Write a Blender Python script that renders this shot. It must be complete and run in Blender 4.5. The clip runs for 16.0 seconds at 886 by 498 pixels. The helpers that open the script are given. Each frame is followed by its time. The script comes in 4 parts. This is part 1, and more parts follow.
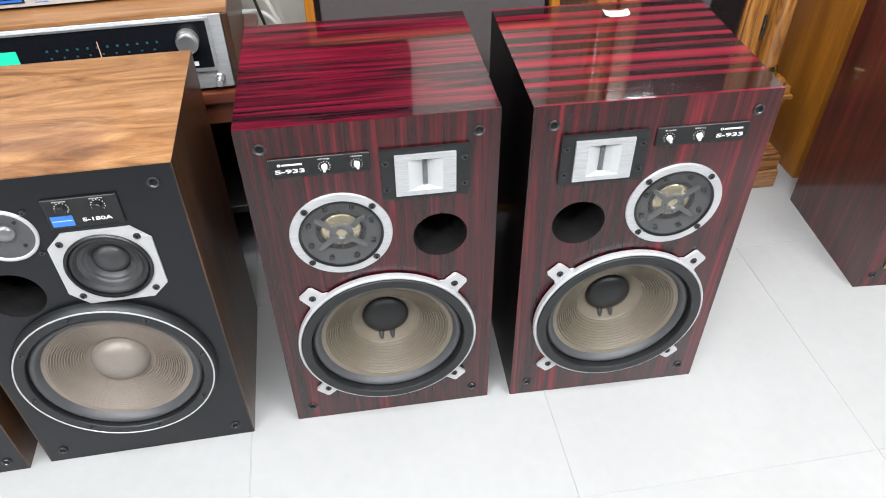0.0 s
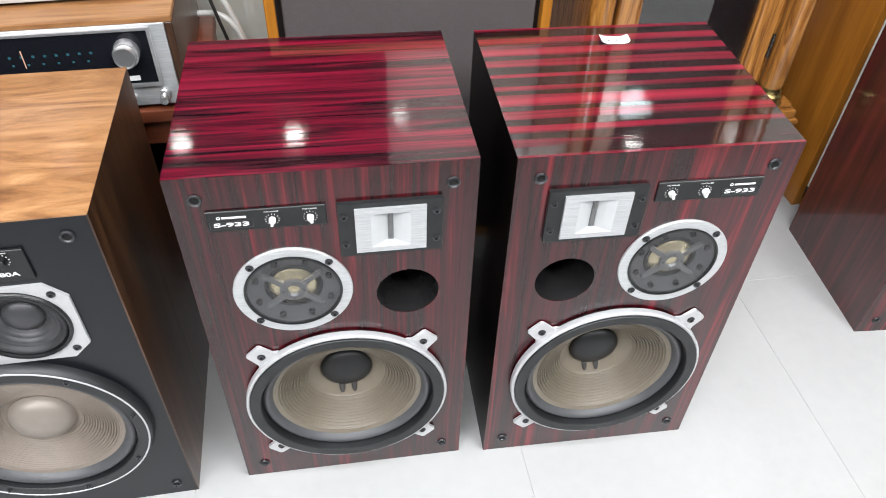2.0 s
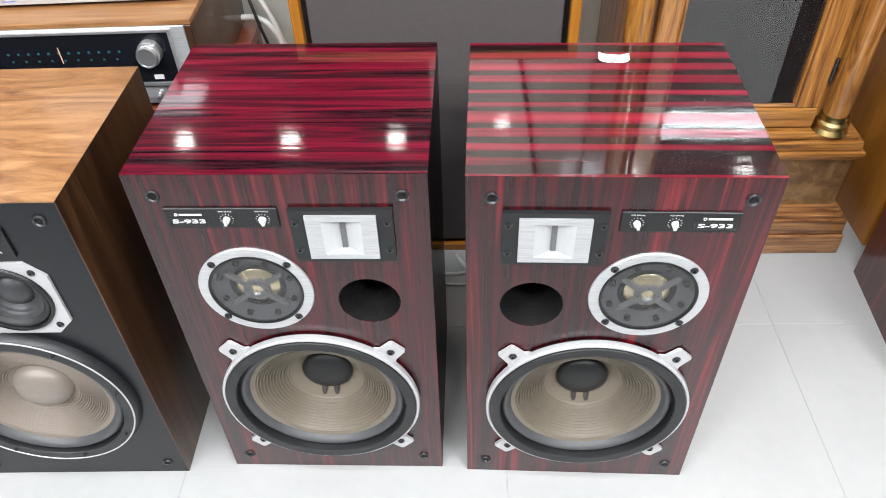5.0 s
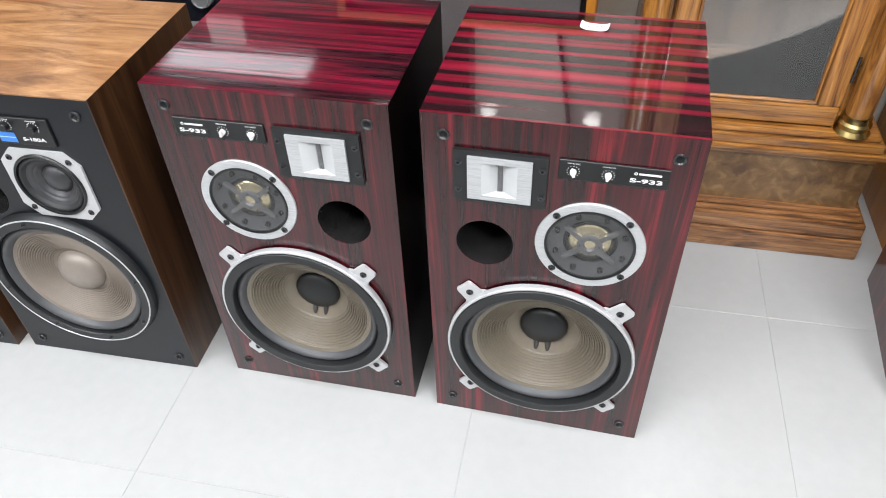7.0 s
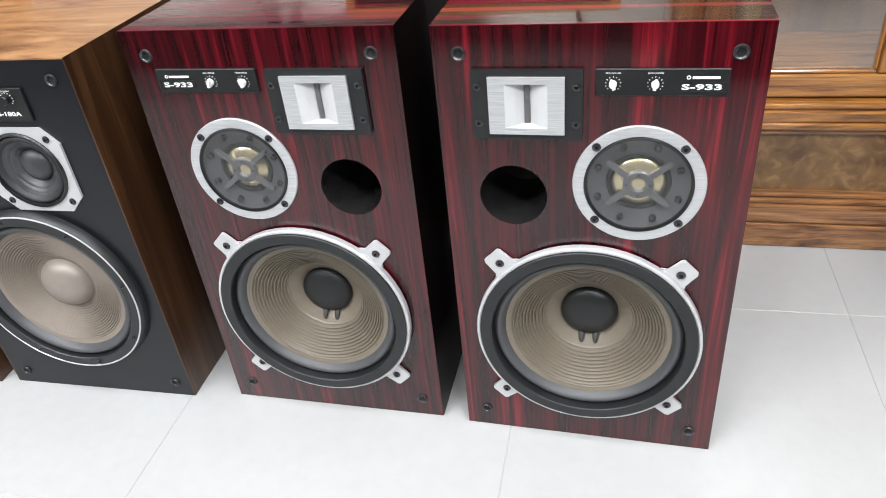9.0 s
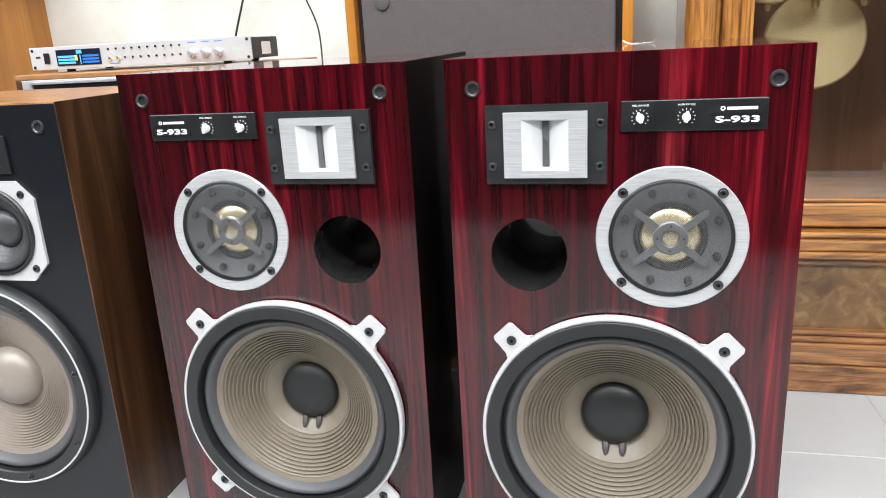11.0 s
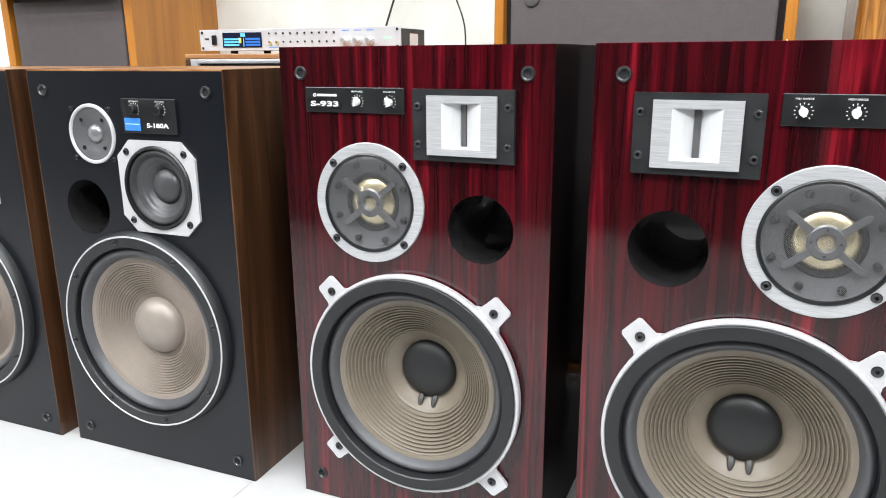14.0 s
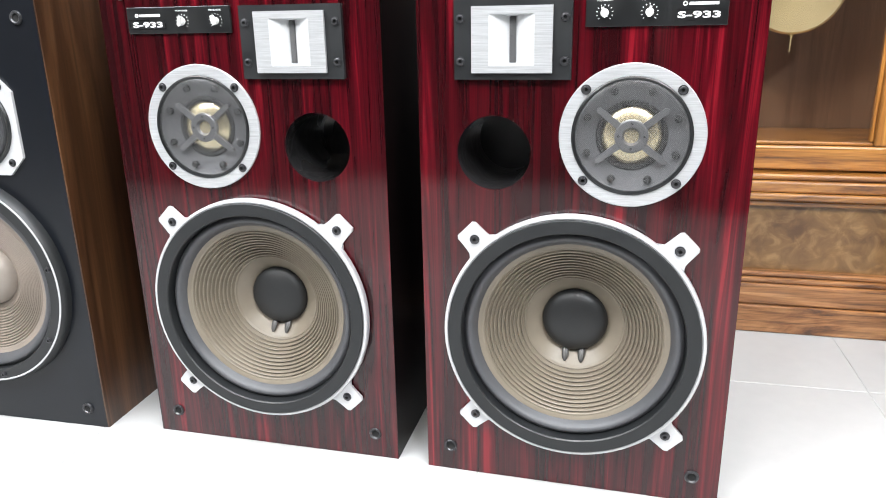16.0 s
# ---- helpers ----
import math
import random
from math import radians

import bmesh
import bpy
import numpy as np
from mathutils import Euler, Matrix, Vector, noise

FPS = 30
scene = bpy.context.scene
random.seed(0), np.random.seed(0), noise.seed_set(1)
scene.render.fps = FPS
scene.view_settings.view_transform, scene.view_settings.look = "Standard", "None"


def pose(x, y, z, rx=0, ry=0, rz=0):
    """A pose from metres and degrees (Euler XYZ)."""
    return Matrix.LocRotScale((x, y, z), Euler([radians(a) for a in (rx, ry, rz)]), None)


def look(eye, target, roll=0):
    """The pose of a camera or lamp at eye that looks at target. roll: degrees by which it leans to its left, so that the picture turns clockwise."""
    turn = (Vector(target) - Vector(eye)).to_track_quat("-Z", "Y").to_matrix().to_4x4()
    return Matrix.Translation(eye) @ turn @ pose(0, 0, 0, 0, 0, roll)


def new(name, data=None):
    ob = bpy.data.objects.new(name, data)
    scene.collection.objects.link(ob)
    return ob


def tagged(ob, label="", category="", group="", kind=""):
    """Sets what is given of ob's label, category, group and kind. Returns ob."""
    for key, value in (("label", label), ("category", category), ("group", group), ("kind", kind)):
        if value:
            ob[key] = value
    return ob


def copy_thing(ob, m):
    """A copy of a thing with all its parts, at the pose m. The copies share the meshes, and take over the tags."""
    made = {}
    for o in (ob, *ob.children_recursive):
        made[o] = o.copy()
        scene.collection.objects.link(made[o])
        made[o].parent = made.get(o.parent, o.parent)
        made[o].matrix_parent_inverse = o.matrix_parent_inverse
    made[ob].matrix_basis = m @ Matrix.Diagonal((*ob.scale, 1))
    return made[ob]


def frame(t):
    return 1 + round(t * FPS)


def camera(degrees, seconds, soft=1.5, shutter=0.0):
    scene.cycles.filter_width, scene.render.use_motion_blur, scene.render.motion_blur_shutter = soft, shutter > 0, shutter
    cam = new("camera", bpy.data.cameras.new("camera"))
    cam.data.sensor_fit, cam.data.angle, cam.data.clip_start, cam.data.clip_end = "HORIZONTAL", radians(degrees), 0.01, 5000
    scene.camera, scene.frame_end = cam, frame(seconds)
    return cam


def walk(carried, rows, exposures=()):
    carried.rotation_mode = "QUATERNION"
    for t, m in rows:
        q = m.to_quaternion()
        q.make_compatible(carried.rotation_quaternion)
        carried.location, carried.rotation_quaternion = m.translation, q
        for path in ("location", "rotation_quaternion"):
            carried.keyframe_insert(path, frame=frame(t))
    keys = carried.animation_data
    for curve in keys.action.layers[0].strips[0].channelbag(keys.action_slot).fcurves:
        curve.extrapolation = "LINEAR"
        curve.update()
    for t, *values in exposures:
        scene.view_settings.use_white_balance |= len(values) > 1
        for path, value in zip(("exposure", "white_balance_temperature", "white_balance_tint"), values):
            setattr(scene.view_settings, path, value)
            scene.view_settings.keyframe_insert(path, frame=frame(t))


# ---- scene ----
cam = camera(62.5, 16.0, soft=1.0)
PATH = [
    (0, (0.03, -0.023, 1.217), (0.187, 1.463, -0.113), -0.7),
    (0.5, (0.046, -0.031, 1.207), (0.209, 1.435, -0.144), -0.9),
    (1, (0.062, 0.005, 1.207), (0.235, 1.459, -0.156), -0.5),
    (1.5, (0.076, 0.1, 1.215), (0.282, 1.54, -0.158), 1.0),
    (2, (0.069, 0.161, 1.207), (0.271, 1.599, -0.168), 2.1),
    (2.5, (0.105, 0.168, 1.213), (0.195, 1.616, -0.165), 1.4),
    (3, (0.229, 0.121, 1.215), (0.179, 1.585, -0.147), 0.3),
    (3.2, (0.264, 0.103, 1.214), (0.157, 1.573, -0.138), -0.4),
    (5.3, (0.304, 0.176, 1.206), (0.173, 1.634, -0.156), -2.2),
    (5.5, (0.342, 0.174, 1.207), (0.19, 1.631, -0.154), -1.8),
    (6, (0.487, 0.143, 1.208), (0.213, 1.584, -0.151), -2.2),
    (6.5, (0.52, 0.106, 1.202), (0.176, 1.532, -0.158), -2.1),
    (7, (0.518, 0.059, 1.204), (0.113, 1.472, -0.153), -2.4),
    (7.5, (0.563, 0.041, 1.205), (0.039, 1.43, -0.134), -4.6),
    (8, (0.558, 0.029, 1.166), (-0.013, 1.451, -0.118), -6.1),
    (8.5, (0.557, 0.037, 1.031), (-0.006, 1.533, -0.172), -7.0),
    (8.7, (0.527, 0.055, 0.991), (-0.012, 1.582, -0.182), -7.0),
    (10.8, (0.497, 0.058, 0.688), (-0.006, 1.894, 0.073), -3.2),
    (11, (0.486, 0.064, 0.698), (-0.057, 1.904, 0.135), -3.2),
    (11.5, (0.491, 0.061, 0.714), (-0.183, 1.894, 0.282), -3.2),
    (12, (0.504, 0.069, 0.695), (-0.248, 1.872, 0.263), -2.7),
    (12.5, (0.499, 0.061, 0.687), (-0.293, 1.844, 0.245), -1.8),
    (13, (0.496, 0.062, 0.687), (-0.305, 1.836, 0.229), -1.0),
    (13.5, (0.485, 0.056, 0.673), (-0.342, 1.809, 0.182), -0.7),
    (14, (0.471, 0.047, 0.659), (-0.373, 1.786, 0.146), -0.4),
    (14.5, (0.48, 0.043, 0.668), (-0.327, 1.799, 0.154), -0.5),
    (15, (0.524, 0.029, 0.655), (-0.165, 1.835, 0.141), -0.7),
    (15.5, (0.536, 0.024, 0.61), (-0.052, 1.854, 0.059), -1.1),
    (15.7, (0.514, 0.034, 0.613), (-0.009, 1.87, 0.018), -1.0),
    (16, (0.533, 0.029, 0.598), (-0.002, 1.86, -0.002), -1.1),
]
EXPOSURES = [(0, -0.15), (0.5, -0.22), (1.2, -0.21), (2.5, -0.07), (6.0, -0.08), (7.5, -0.30), (8.0, -0.33), (8.7, -0.20), (10.8, 0.12), (12.0, 0.38), (13.0, 0.22), (14.5, 0.15), (15.5, 0.36), (16.0, 0.46)]
walk(cam, [(t, look(eye, target, roll)) for t, eye, target, roll in PATH], EXPOSURES)

# ---------------------------------------------------------------- world, lights, exposure
world = bpy.data.worlds.new("world")
scene.world = world
world.use_nodes = True
world.node_tree.nodes["Background"].inputs[0].default_value = (0.9, 0.95, 1.0, 1)
world.node_tree.nodes["Background"].inputs[1].default_value = 0.0
ROOM_TURN = 3.0          # the room's walls and tile joints lie three degrees off the x axis
CEIL = 3.1
WALL_Y = 1.79


def room(x, y, z=0.0, rz=0.0):
    """A pose in the room's own axes."""
    return pose(0, 0, 0, 0, 0, ROOM_TURN) @ pose(x, y, z, 0, 0, rz)


def ceiling_panel_or_fill_light(x, y, sx, sy, power):
    lamp = bpy.data.lights.new("panel_or_fill_light", "AREA")
    lamp.shape, lamp.size, lamp.size_y, lamp.energy = "RECTANGLE", sx, sy, power
    lamp.color = (0.89, 0.945, 1.0)
    ob = new("panel_or_fill_light", lamp)
    ob.matrix_world = room(x, y, CEIL - 0.03)
    return ob


# First two mirror in the lids; the last three are unseen fill, added.
PANELS_AND_FILL = [(-2.33, -1.68, 1.28, 0.34), (2.0, -1.62, 0.8, 0.30), (-1.7, 0.6, 1.1, 0.35),
          (1.0, 0.35, 1.1, 0.35), (-0.3, -0.42, 1.1, 0.35)]
POWERS = [110, 108, 30, 46, 58]
for (px, py, sx, sy), power in zip(PANELS_AND_FILL, POWERS):
    ceiling_panel_or_fill_light(px, py, sx, sy, power)

# ---------------------------------------------------------------- materials


def material(name):
    m = bpy.data.materials.new(name)
    m.use_nodes = True
    return m, m.node_tree, m.node_tree.nodes["Principled BSDF"]


def node(tree, kind, **values):
    n = tree.nodes.new(kind)
    for key, value in values.items():
        n.inputs[key.replace("_", " ")].default_value = value
    return n


def coords(tree, scale=(1, 1, 1), vary=True):
    """Object coordinates, stretched, and shifted by a random step from object to object."""
    tex = tree.nodes.new("ShaderNodeTexCoord")
    mp = tree.nodes.new("ShaderNodeMapping")
    mp.inputs["Scale"].default_value = scale
    tree.links.new(tex.outputs["Object"], mp.inputs["Vector"])
    if vary:
        info = tree.nodes.new("ShaderNodeObjectInfo")
        mul = tree.nodes.new("ShaderNodeMath")
        mul.operation = "MULTIPLY"
        mul.inputs[1].default_value = 37.0
        tree.links.new(info.outputs["Random"], mul.inputs[0])
        tree.links.new(mul.outputs[0], mp.inputs["Location"])
    return mp.outputs["Vector"]


def noise_of(tree, vec, scale, detail=4.0, rough=0.55, distort=0.0):
    n = node(tree, "ShaderNodeTexNoise", Scale=scale, Detail=detail, Roughness=rough, Distortion=distort)
    tree.links.new(vec, n.inputs["Vector"])
    return n.outputs["Fac"]


def ramp(tree, fac, stops):
    r = tree.nodes.new("ShaderNodeValToRGB")
    while len(r.color_ramp.elements) < len(stops):
        r.color_ramp.elements.new(0.5)
    for e, (p, c) in zip(r.color_ramp.elements, stops):
        e.position, e.color = p, (*c, 1)
    tree.links.new(fac, r.inputs[0])
    return r.outputs[0]


def mix(tree, fac, a, b, mode="MIX"):
    m = tree.nodes.new("ShaderNodeMix")
    m.data_type, m.blend_type = "RGBA", mode
    for sock, v in ((m.inputs[0], fac), (m.inputs[6], a), (m.inputs[7], b)):
        if hasattr(v, "links"):
            tree.links.new(v, sock)
        else:
            sock.default_value = v if isinstance(v, float) else (*v, 1)
    return m.outputs[2]


def bump(tree, bsdf, fac, strength, distance, coat=False):
    b = node(tree, "ShaderNodeBump", Strength=strength, Distance=distance)
    tree.links.new(fac, b.inputs["Height"])
    tree.links.new(b.outputs[0], bsdf.inputs["Coat Normal" if coat else "Normal"])


def plain(name, color, rough, metal=0.0, vary=0.12, grain=60.0, relief=0.0, coat=0.0):
    """A plain surface with slight mottling at two scales."""
    m, tree, bsdf = material(name)
    v = coords(tree)
    a, b = noise_of(tree, v, grain, 3), noise_of(tree, v, grain / 9, 3)
    lo, hi = [c * (1 - vary) for c in color], [min(1, c * (1 + vary)) for c in color]
    tree.links.new(mix(tree, 0.5, ramp(tree, a, [(0.3, lo), (0.7, hi)]), ramp(tree, b, [(0.3, lo), (0.7, hi)])), bsdf.inputs["Base Color"])
    rr = ramp(tree, b, [(0.3, [rough * 0.8] * 3), (0.7, [min(1, rough * 1.2)] * 3)])
    tree.links.new(rr, bsdf.inputs["Roughness"])
    bsdf.inputs["Metallic"].default_value = metal
    bsdf.inputs["Coat Weight"].default_value = coat
    bsdf.inputs["Coat Roughness"].default_value = 0.05
    if relief:
        bump(tree, bsdf, a, 0.4, relief)
    return m


def wood(name, stops, along, band=14.0, fine=120.0, rough=0.4, coat=0.0, coat_rough=0.04, stretch=0.06, wave=0.0, distort=0.6, pores=0.35, coat_ior=1.5, detail=5.0, stripe=0.0):
    """Wood whose grain runs along axis 0, 1 or 2: broad bands, fine lines, and pores."""
    m, tree, bsdf = material(name)
    s = [1.0, 1.0, 1.0]
    s[along] = stretch
    v = coords(tree, s)
    broad = noise_of(tree, v, band, detail, 0.62, distort)
    if stripe:
        w = node(tree, "ShaderNodeTexWave", Scale=0.314 / stripe, Distortion=2.2, Detail=2.0, Detail_Scale=0.8)
        w.bands_direction = "Y"
        tree.links.new(v, w.inputs["Vector"])
        broad = mix(tree, 0.34, broad, ramp(tree, w.outputs["Fac"], [(0.0, (0.30, 0.30, 0.30)), (1.0, (0.78, 0.78, 0.78))]))
    s2 = [1.0, 1.0, 1.0]
    s2[along] = stretch * 0.35
    lines = noise_of(tree, coords(tree, s2), fine, 3, 0.6, 0.2)
    col = ramp(tree, broad, stops)
    dark = [c * 0.35 for c in stops[0][1]]
    col = mix(tree, ramp(tree, lines, [(0.50, (0, 0, 0)), (0.78, (pores, pores, pores))]), col, dark)
    tree.links.new(col, bsdf.inputs["Base Color"])
    bsdf.inputs["Roughness"].default_value = rough
    bsdf.inputs["Coat Weight"].default_value = coat
    bsdf.inputs["Coat Roughness"].default_value = coat_rough
    bsdf.inputs["Coat IOR"].default_value = coat_ior
    if coat > 0.8:
        bsdf.inputs["Specular IOR Level"].default_value = 0.1
    bump(tree, bsdf, lines, 0.15, 0.0006)
    if coat and wave:
        long = [1.0, 1.0, 1.0]
        long[along] = 0.05
        soft = noise_of(tree, coords(tree, long), 55.0, 3)
        bump(tree, bsdf, soft, wave, 0.002, True)
    return m


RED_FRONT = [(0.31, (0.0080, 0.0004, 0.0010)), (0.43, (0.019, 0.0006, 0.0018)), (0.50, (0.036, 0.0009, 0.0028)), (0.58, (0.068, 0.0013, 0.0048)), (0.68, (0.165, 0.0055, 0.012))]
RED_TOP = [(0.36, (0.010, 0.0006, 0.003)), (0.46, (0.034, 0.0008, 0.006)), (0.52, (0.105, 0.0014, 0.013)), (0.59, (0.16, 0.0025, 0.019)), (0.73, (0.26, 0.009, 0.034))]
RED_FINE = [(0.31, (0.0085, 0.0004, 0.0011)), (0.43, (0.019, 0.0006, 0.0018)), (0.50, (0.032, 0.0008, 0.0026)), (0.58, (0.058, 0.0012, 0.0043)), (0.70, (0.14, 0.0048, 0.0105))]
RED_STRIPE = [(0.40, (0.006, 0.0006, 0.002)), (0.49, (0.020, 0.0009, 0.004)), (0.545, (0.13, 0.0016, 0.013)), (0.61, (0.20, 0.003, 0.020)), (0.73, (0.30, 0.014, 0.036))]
SHADE_RED = [(0.30, (0.0006, 0.0004, 0.0004)), (0.72, (0.0035, 0.0009, 0.0009))]
DARK_RED = [(0.30, (0.010, 0.002, 0.0025)), (0.5, (0.060, 0.007, 0.009)), (0.72, (0.16, 0.020, 0.020))]
WALNUT_SHADED = [(0.28, (0.019, 0.0070, 0.0027)), (0.5, (0.050, 0.0198, 0.0075)), (0.72, (0.105, 0.046, 0.018))]
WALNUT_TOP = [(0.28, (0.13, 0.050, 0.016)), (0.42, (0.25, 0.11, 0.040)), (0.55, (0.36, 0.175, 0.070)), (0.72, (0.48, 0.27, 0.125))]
OAK = [(0.28, (0.085, 0.028, 0.007)), (0.42, (0.26, 0.100, 0.020)), (0.6, (0.43, 0.185, 0.040)), (0.75, (0.56, 0.27, 0.072))]
GOLD_OAK = [(0.3, (0.29, 0.10, 0.010)), (0.5, (0.41, 0.155, 0.017)), (0.72, (0.52, 0.215, 0.030))]

rosewood_front = wood("lacquered_rosewood_upright", RED_FRONT, 2, 62, 300, 0.32, 1.0, 0.085, 0.03, 0.03, 0.7, 0.4, 1.53, 4)
rosewood_front_fine = wood("lacquered_rosewood_upright_fine", RED_FINE, 2, 80, 340, 0.32, 1.0, 0.085, 0.03, 0.03, 0.7, 0.4, 1.53, 4)
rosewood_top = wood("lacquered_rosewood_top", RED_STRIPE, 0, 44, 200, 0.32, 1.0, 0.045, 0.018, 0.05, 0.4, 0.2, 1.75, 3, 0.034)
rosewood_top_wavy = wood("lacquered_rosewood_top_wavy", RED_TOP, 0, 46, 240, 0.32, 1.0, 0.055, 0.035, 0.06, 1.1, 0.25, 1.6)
# Rosewood sides with the shade of the narrow gaps put into the colour.
rosewood_shaded = wood("shaded_rosewood_side", SHADE_RED, 2, 32, 200, 0.5, 0.22, 0.08, 0.06, 0.03)
rosewood_shaded.node_tree.nodes["Principled BSDF"].inputs["Specular IOR Level"].default_value = 0.1
rosewood_side = wood("lacquered_rosewood_side", DARK_RED, 2, 44, 220, 0.32, 0.6, 0.04, 0.04, 0.05)
# Same veneer as the lid; the sides' shade is darkened into this colour.
walnut_side_shaded = wood("walnut_veneer_side_shaded", WALNUT_SHADED, 2, 34, 200, 0.40, 0.3, 0.16, 0.06, 0.05, 1.2, 0.6)
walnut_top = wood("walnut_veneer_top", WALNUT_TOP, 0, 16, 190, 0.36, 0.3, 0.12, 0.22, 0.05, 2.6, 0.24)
receiver_wood = wood("receiver_walnut", WALNUT_TOP, 0, 26, 200, 0.4, 0.1, 0.1, 0.08)
oak_x = wood("oak_along", OAK, 0, 34, 150, 0.32, 0.8, 0.1, 0.09, 0.05, 2.4, 0.95)
oak_z = wood("oak_upright", OAK, 2, 34, 150, 0.32, 0.8, 0.1, 0.09, 0.05, 2.4, 0.95)
plinth_oak = wood("brown_oak_plinth", [(0.30, (0.06, 0.021, 0.008)), (0.43, (0.23, 0.092, 0.030)), (0.6, (0.40, 0.180, 0.066)), (0.75, (0.50, 0.25, 0.105))], 0, 40, 150, 0.34, 0.6, 0.12, 0.08, 0.05, 2.6, 0.95)
dark_oak = wood("dark_oak_back", [(0.3, (0.115, 0.056, 0.029)), (0.7, (0.24, 0.135, 0.078))], 2, 24, 130, 0.45)
golden_wood = wood("golden_veneer", GOLD_OAK, 2, 16, 150, 0.4, 0.2, 0.12, 0.07, 0.05, 0.8, 0.15)
golden_wood_x = wood("golden_veneer_along", GOLD_OAK, 0, 16, 150, 0.4, 0.2, 0.12, 0.07, 0.05, 0.8, 0.15)
amp_wood = wood("amplifier_case_wood", [(0.28, (0.085, 0.038, 0.020)), (0.5, (0.15, 0.070, 0.038)), (0.72, (0.22, 0.11, 0.060))], 1, 24, 180, 0.4, 0.1, 0.1, 0.07)
red_stand = wood("reddish_stand_wood", [(0.3, (0.10, 0.022, 0.010)), (0.7, (0.24, 0.065, 0.028))], 0, 22, 140, 0.4, 0.2, 0.1)


def burl_material():
    m, tree, bsdf = material("burl_veneer")
    v = coords(tree)
    a = noise_of(tree, v, 26, 4, 0.6, 1.2)
    b = noise_of(tree, v, 8, 3, 0.5, 0.8)
    col = mix(tree, 0.6, ramp(tree, a, [(0.34, (0.07, 0.031, 0.013)), (0.52, (0.20, 0.105, 0.040)), (0.66, (0.42, 0.25, 0.105))]),
              ramp(tree, b, [(0.35, (0.10, 0.048, 0.019)), (0.65, (0.28, 0.155, 0.058))]))
    tree.links.new(col, bsdf.inputs["Base Color"])
    bsdf.inputs["Roughness"].default_value = 0.35
    bsdf.inputs["Coat Weight"].default_value = 0.3
    bump(tree, bsdf, a, 0.1, 0.001)
    return m


burl = burl_material()
black_baffle = plain("black_painted_baffle", (0.0050, 0.006, 0.0085), 0.30, 0, 0.05, 500)
for socket_link in list(black_baffle.node_tree.links):
    if socket_link.to_socket.name == "Roughness":
        black_baffle.node_tree.links.remove(socket_link)
black_baffle.node_tree.nodes["Principled BSDF"].inputs["Roughness"].default_value = 0.30
black_baffle.node_tree.nodes["Principled BSDF"].inputs["Specular IOR Level"].default_value = 0.36
black_plastic = plain("black_plastic", (0.007, 0.0075, 0.008), 0.35, 0, 0.1, 200)
panel_black = plain("panel_black", (0.007, 0.0075, 0.008), 0.38, 0, 0.08, 250)
black_frame = plain("black_cast_frame", (0.010, 0.011, 0.012), 0.45, 0, 0.1, 200)
rubber = plain("surround_rubber", (0.058, 0.059, 0.064), 0.45, 0, 0.10, 80)
dark_rubber = plain("dark_cone_rubber", (0.016, 0.0165, 0.018), 0.5, 0, 0.10, 80)
cone_paper = plain("tan_cone_paper", (0.165, 0.139, 0.105), 0.42, 0, 0.10, 55, 0.0004)
cone_beige = plain("beige_cone_paper", (0.215, 0.178, 0.148), 0.55, 0, 0.08, 55, 0.0004)
seal_grey = plain("seal_grey", (0.045, 0.043, 0.041), 0.4, 0, 0.1, 60)
plate_grey = plain("cast_plate_grey", (0.085, 0.085, 0.09), 0.45, 0.2, 0.08, 80)
spider_grey = plain("bracket_grey", (0.15, 0.15, 0.155), 0.3, 0.5, 0.08, 80)
badge_grey = plain("badge_grey", (0.085, 0.078, 0.078), 0.5, 0.2, 0.1, 60)
hole_black = plain("hole_black", (0.002, 0.002, 0.002), 0.8, 0, 0.1, 60)
cap_black = plain("dust_cap_black", (0.009, 0.0095, 0.010), 0.5, 0, 0.12, 60)
cap_beige = plain("dust_cap_beige", (0.27, 0.235, 0.205), 0.5, 0.2, 0.08, 60)
mid_grey = plain("midrange_cone_grey", (0.060, 0.060, 0.064), 0.42, 0.3, 0.22, 620)
tweeter_grey = plain("tweeter_cone_grey", (0.085, 0.085, 0.09), 0.45, 0.2, 0.12, 300)
dome_silver = plain("pale_silver_dome", (0.26, 0.26, 0.27), 0.3, 0.6, 0.06, 80)
white_metal = plain("white_ring_metal", (0.52, 0.52, 0.53), 0.38, 0.25, 0.05, 120)
silver = plain("silver_metal", (0.70, 0.70, 0.71), 0.32, 0.8, 0.06, 100)
chrome = plain("turned_aluminium", (0.75, 0.75, 0.76), 0.28, 0.88, 0.05, 100)
screw_metal = plain("dark_screw_metal", (0.075, 0.075, 0.08), 0.3, 0.8, 0.1, 100)
socket_metal = plain("socket_dark_metal", (0.07, 0.07, 0.074), 0.30, 0.7, 0.1, 100)
gold_dome = plain("gold_dome", (0.74, 0.64, 0.42), 0.25, 0.75, 0.08, 60)
bob_brass = plain("pale_brass_bob", (0.86, 0.70, 0.40), 0.22, 0.5, 0.08, 30)
brass = plain("polished_brass", (0.84, 0.68, 0.38), 0.18, 0.6, 0.08, 30)
old_brass = plain("old_brass", (0.42, 0.32, 0.13), 0.28, 1.0, 0.15, 40)
white_horn = plain("white_horn", (0.50, 0.51, 0.52), 0.5, 0.0, 0.04, 80)
white_knob = plain("white_knob", (0.72, 0.72, 0.70), 0.35, 0, 0.05, 80)
print_white = plain("white_print", (0.80, 0.80, 0.80), 0.5, 0, 0.02, 80)
print_blue = plain("blue_badge", (0.04, 0.20, 0.62), 0.4, 0, 0.05, 80)
pale_green = plain("pale_green_print", (0.38, 0.62, 0.46), 0.5, 0, 0.05, 80)
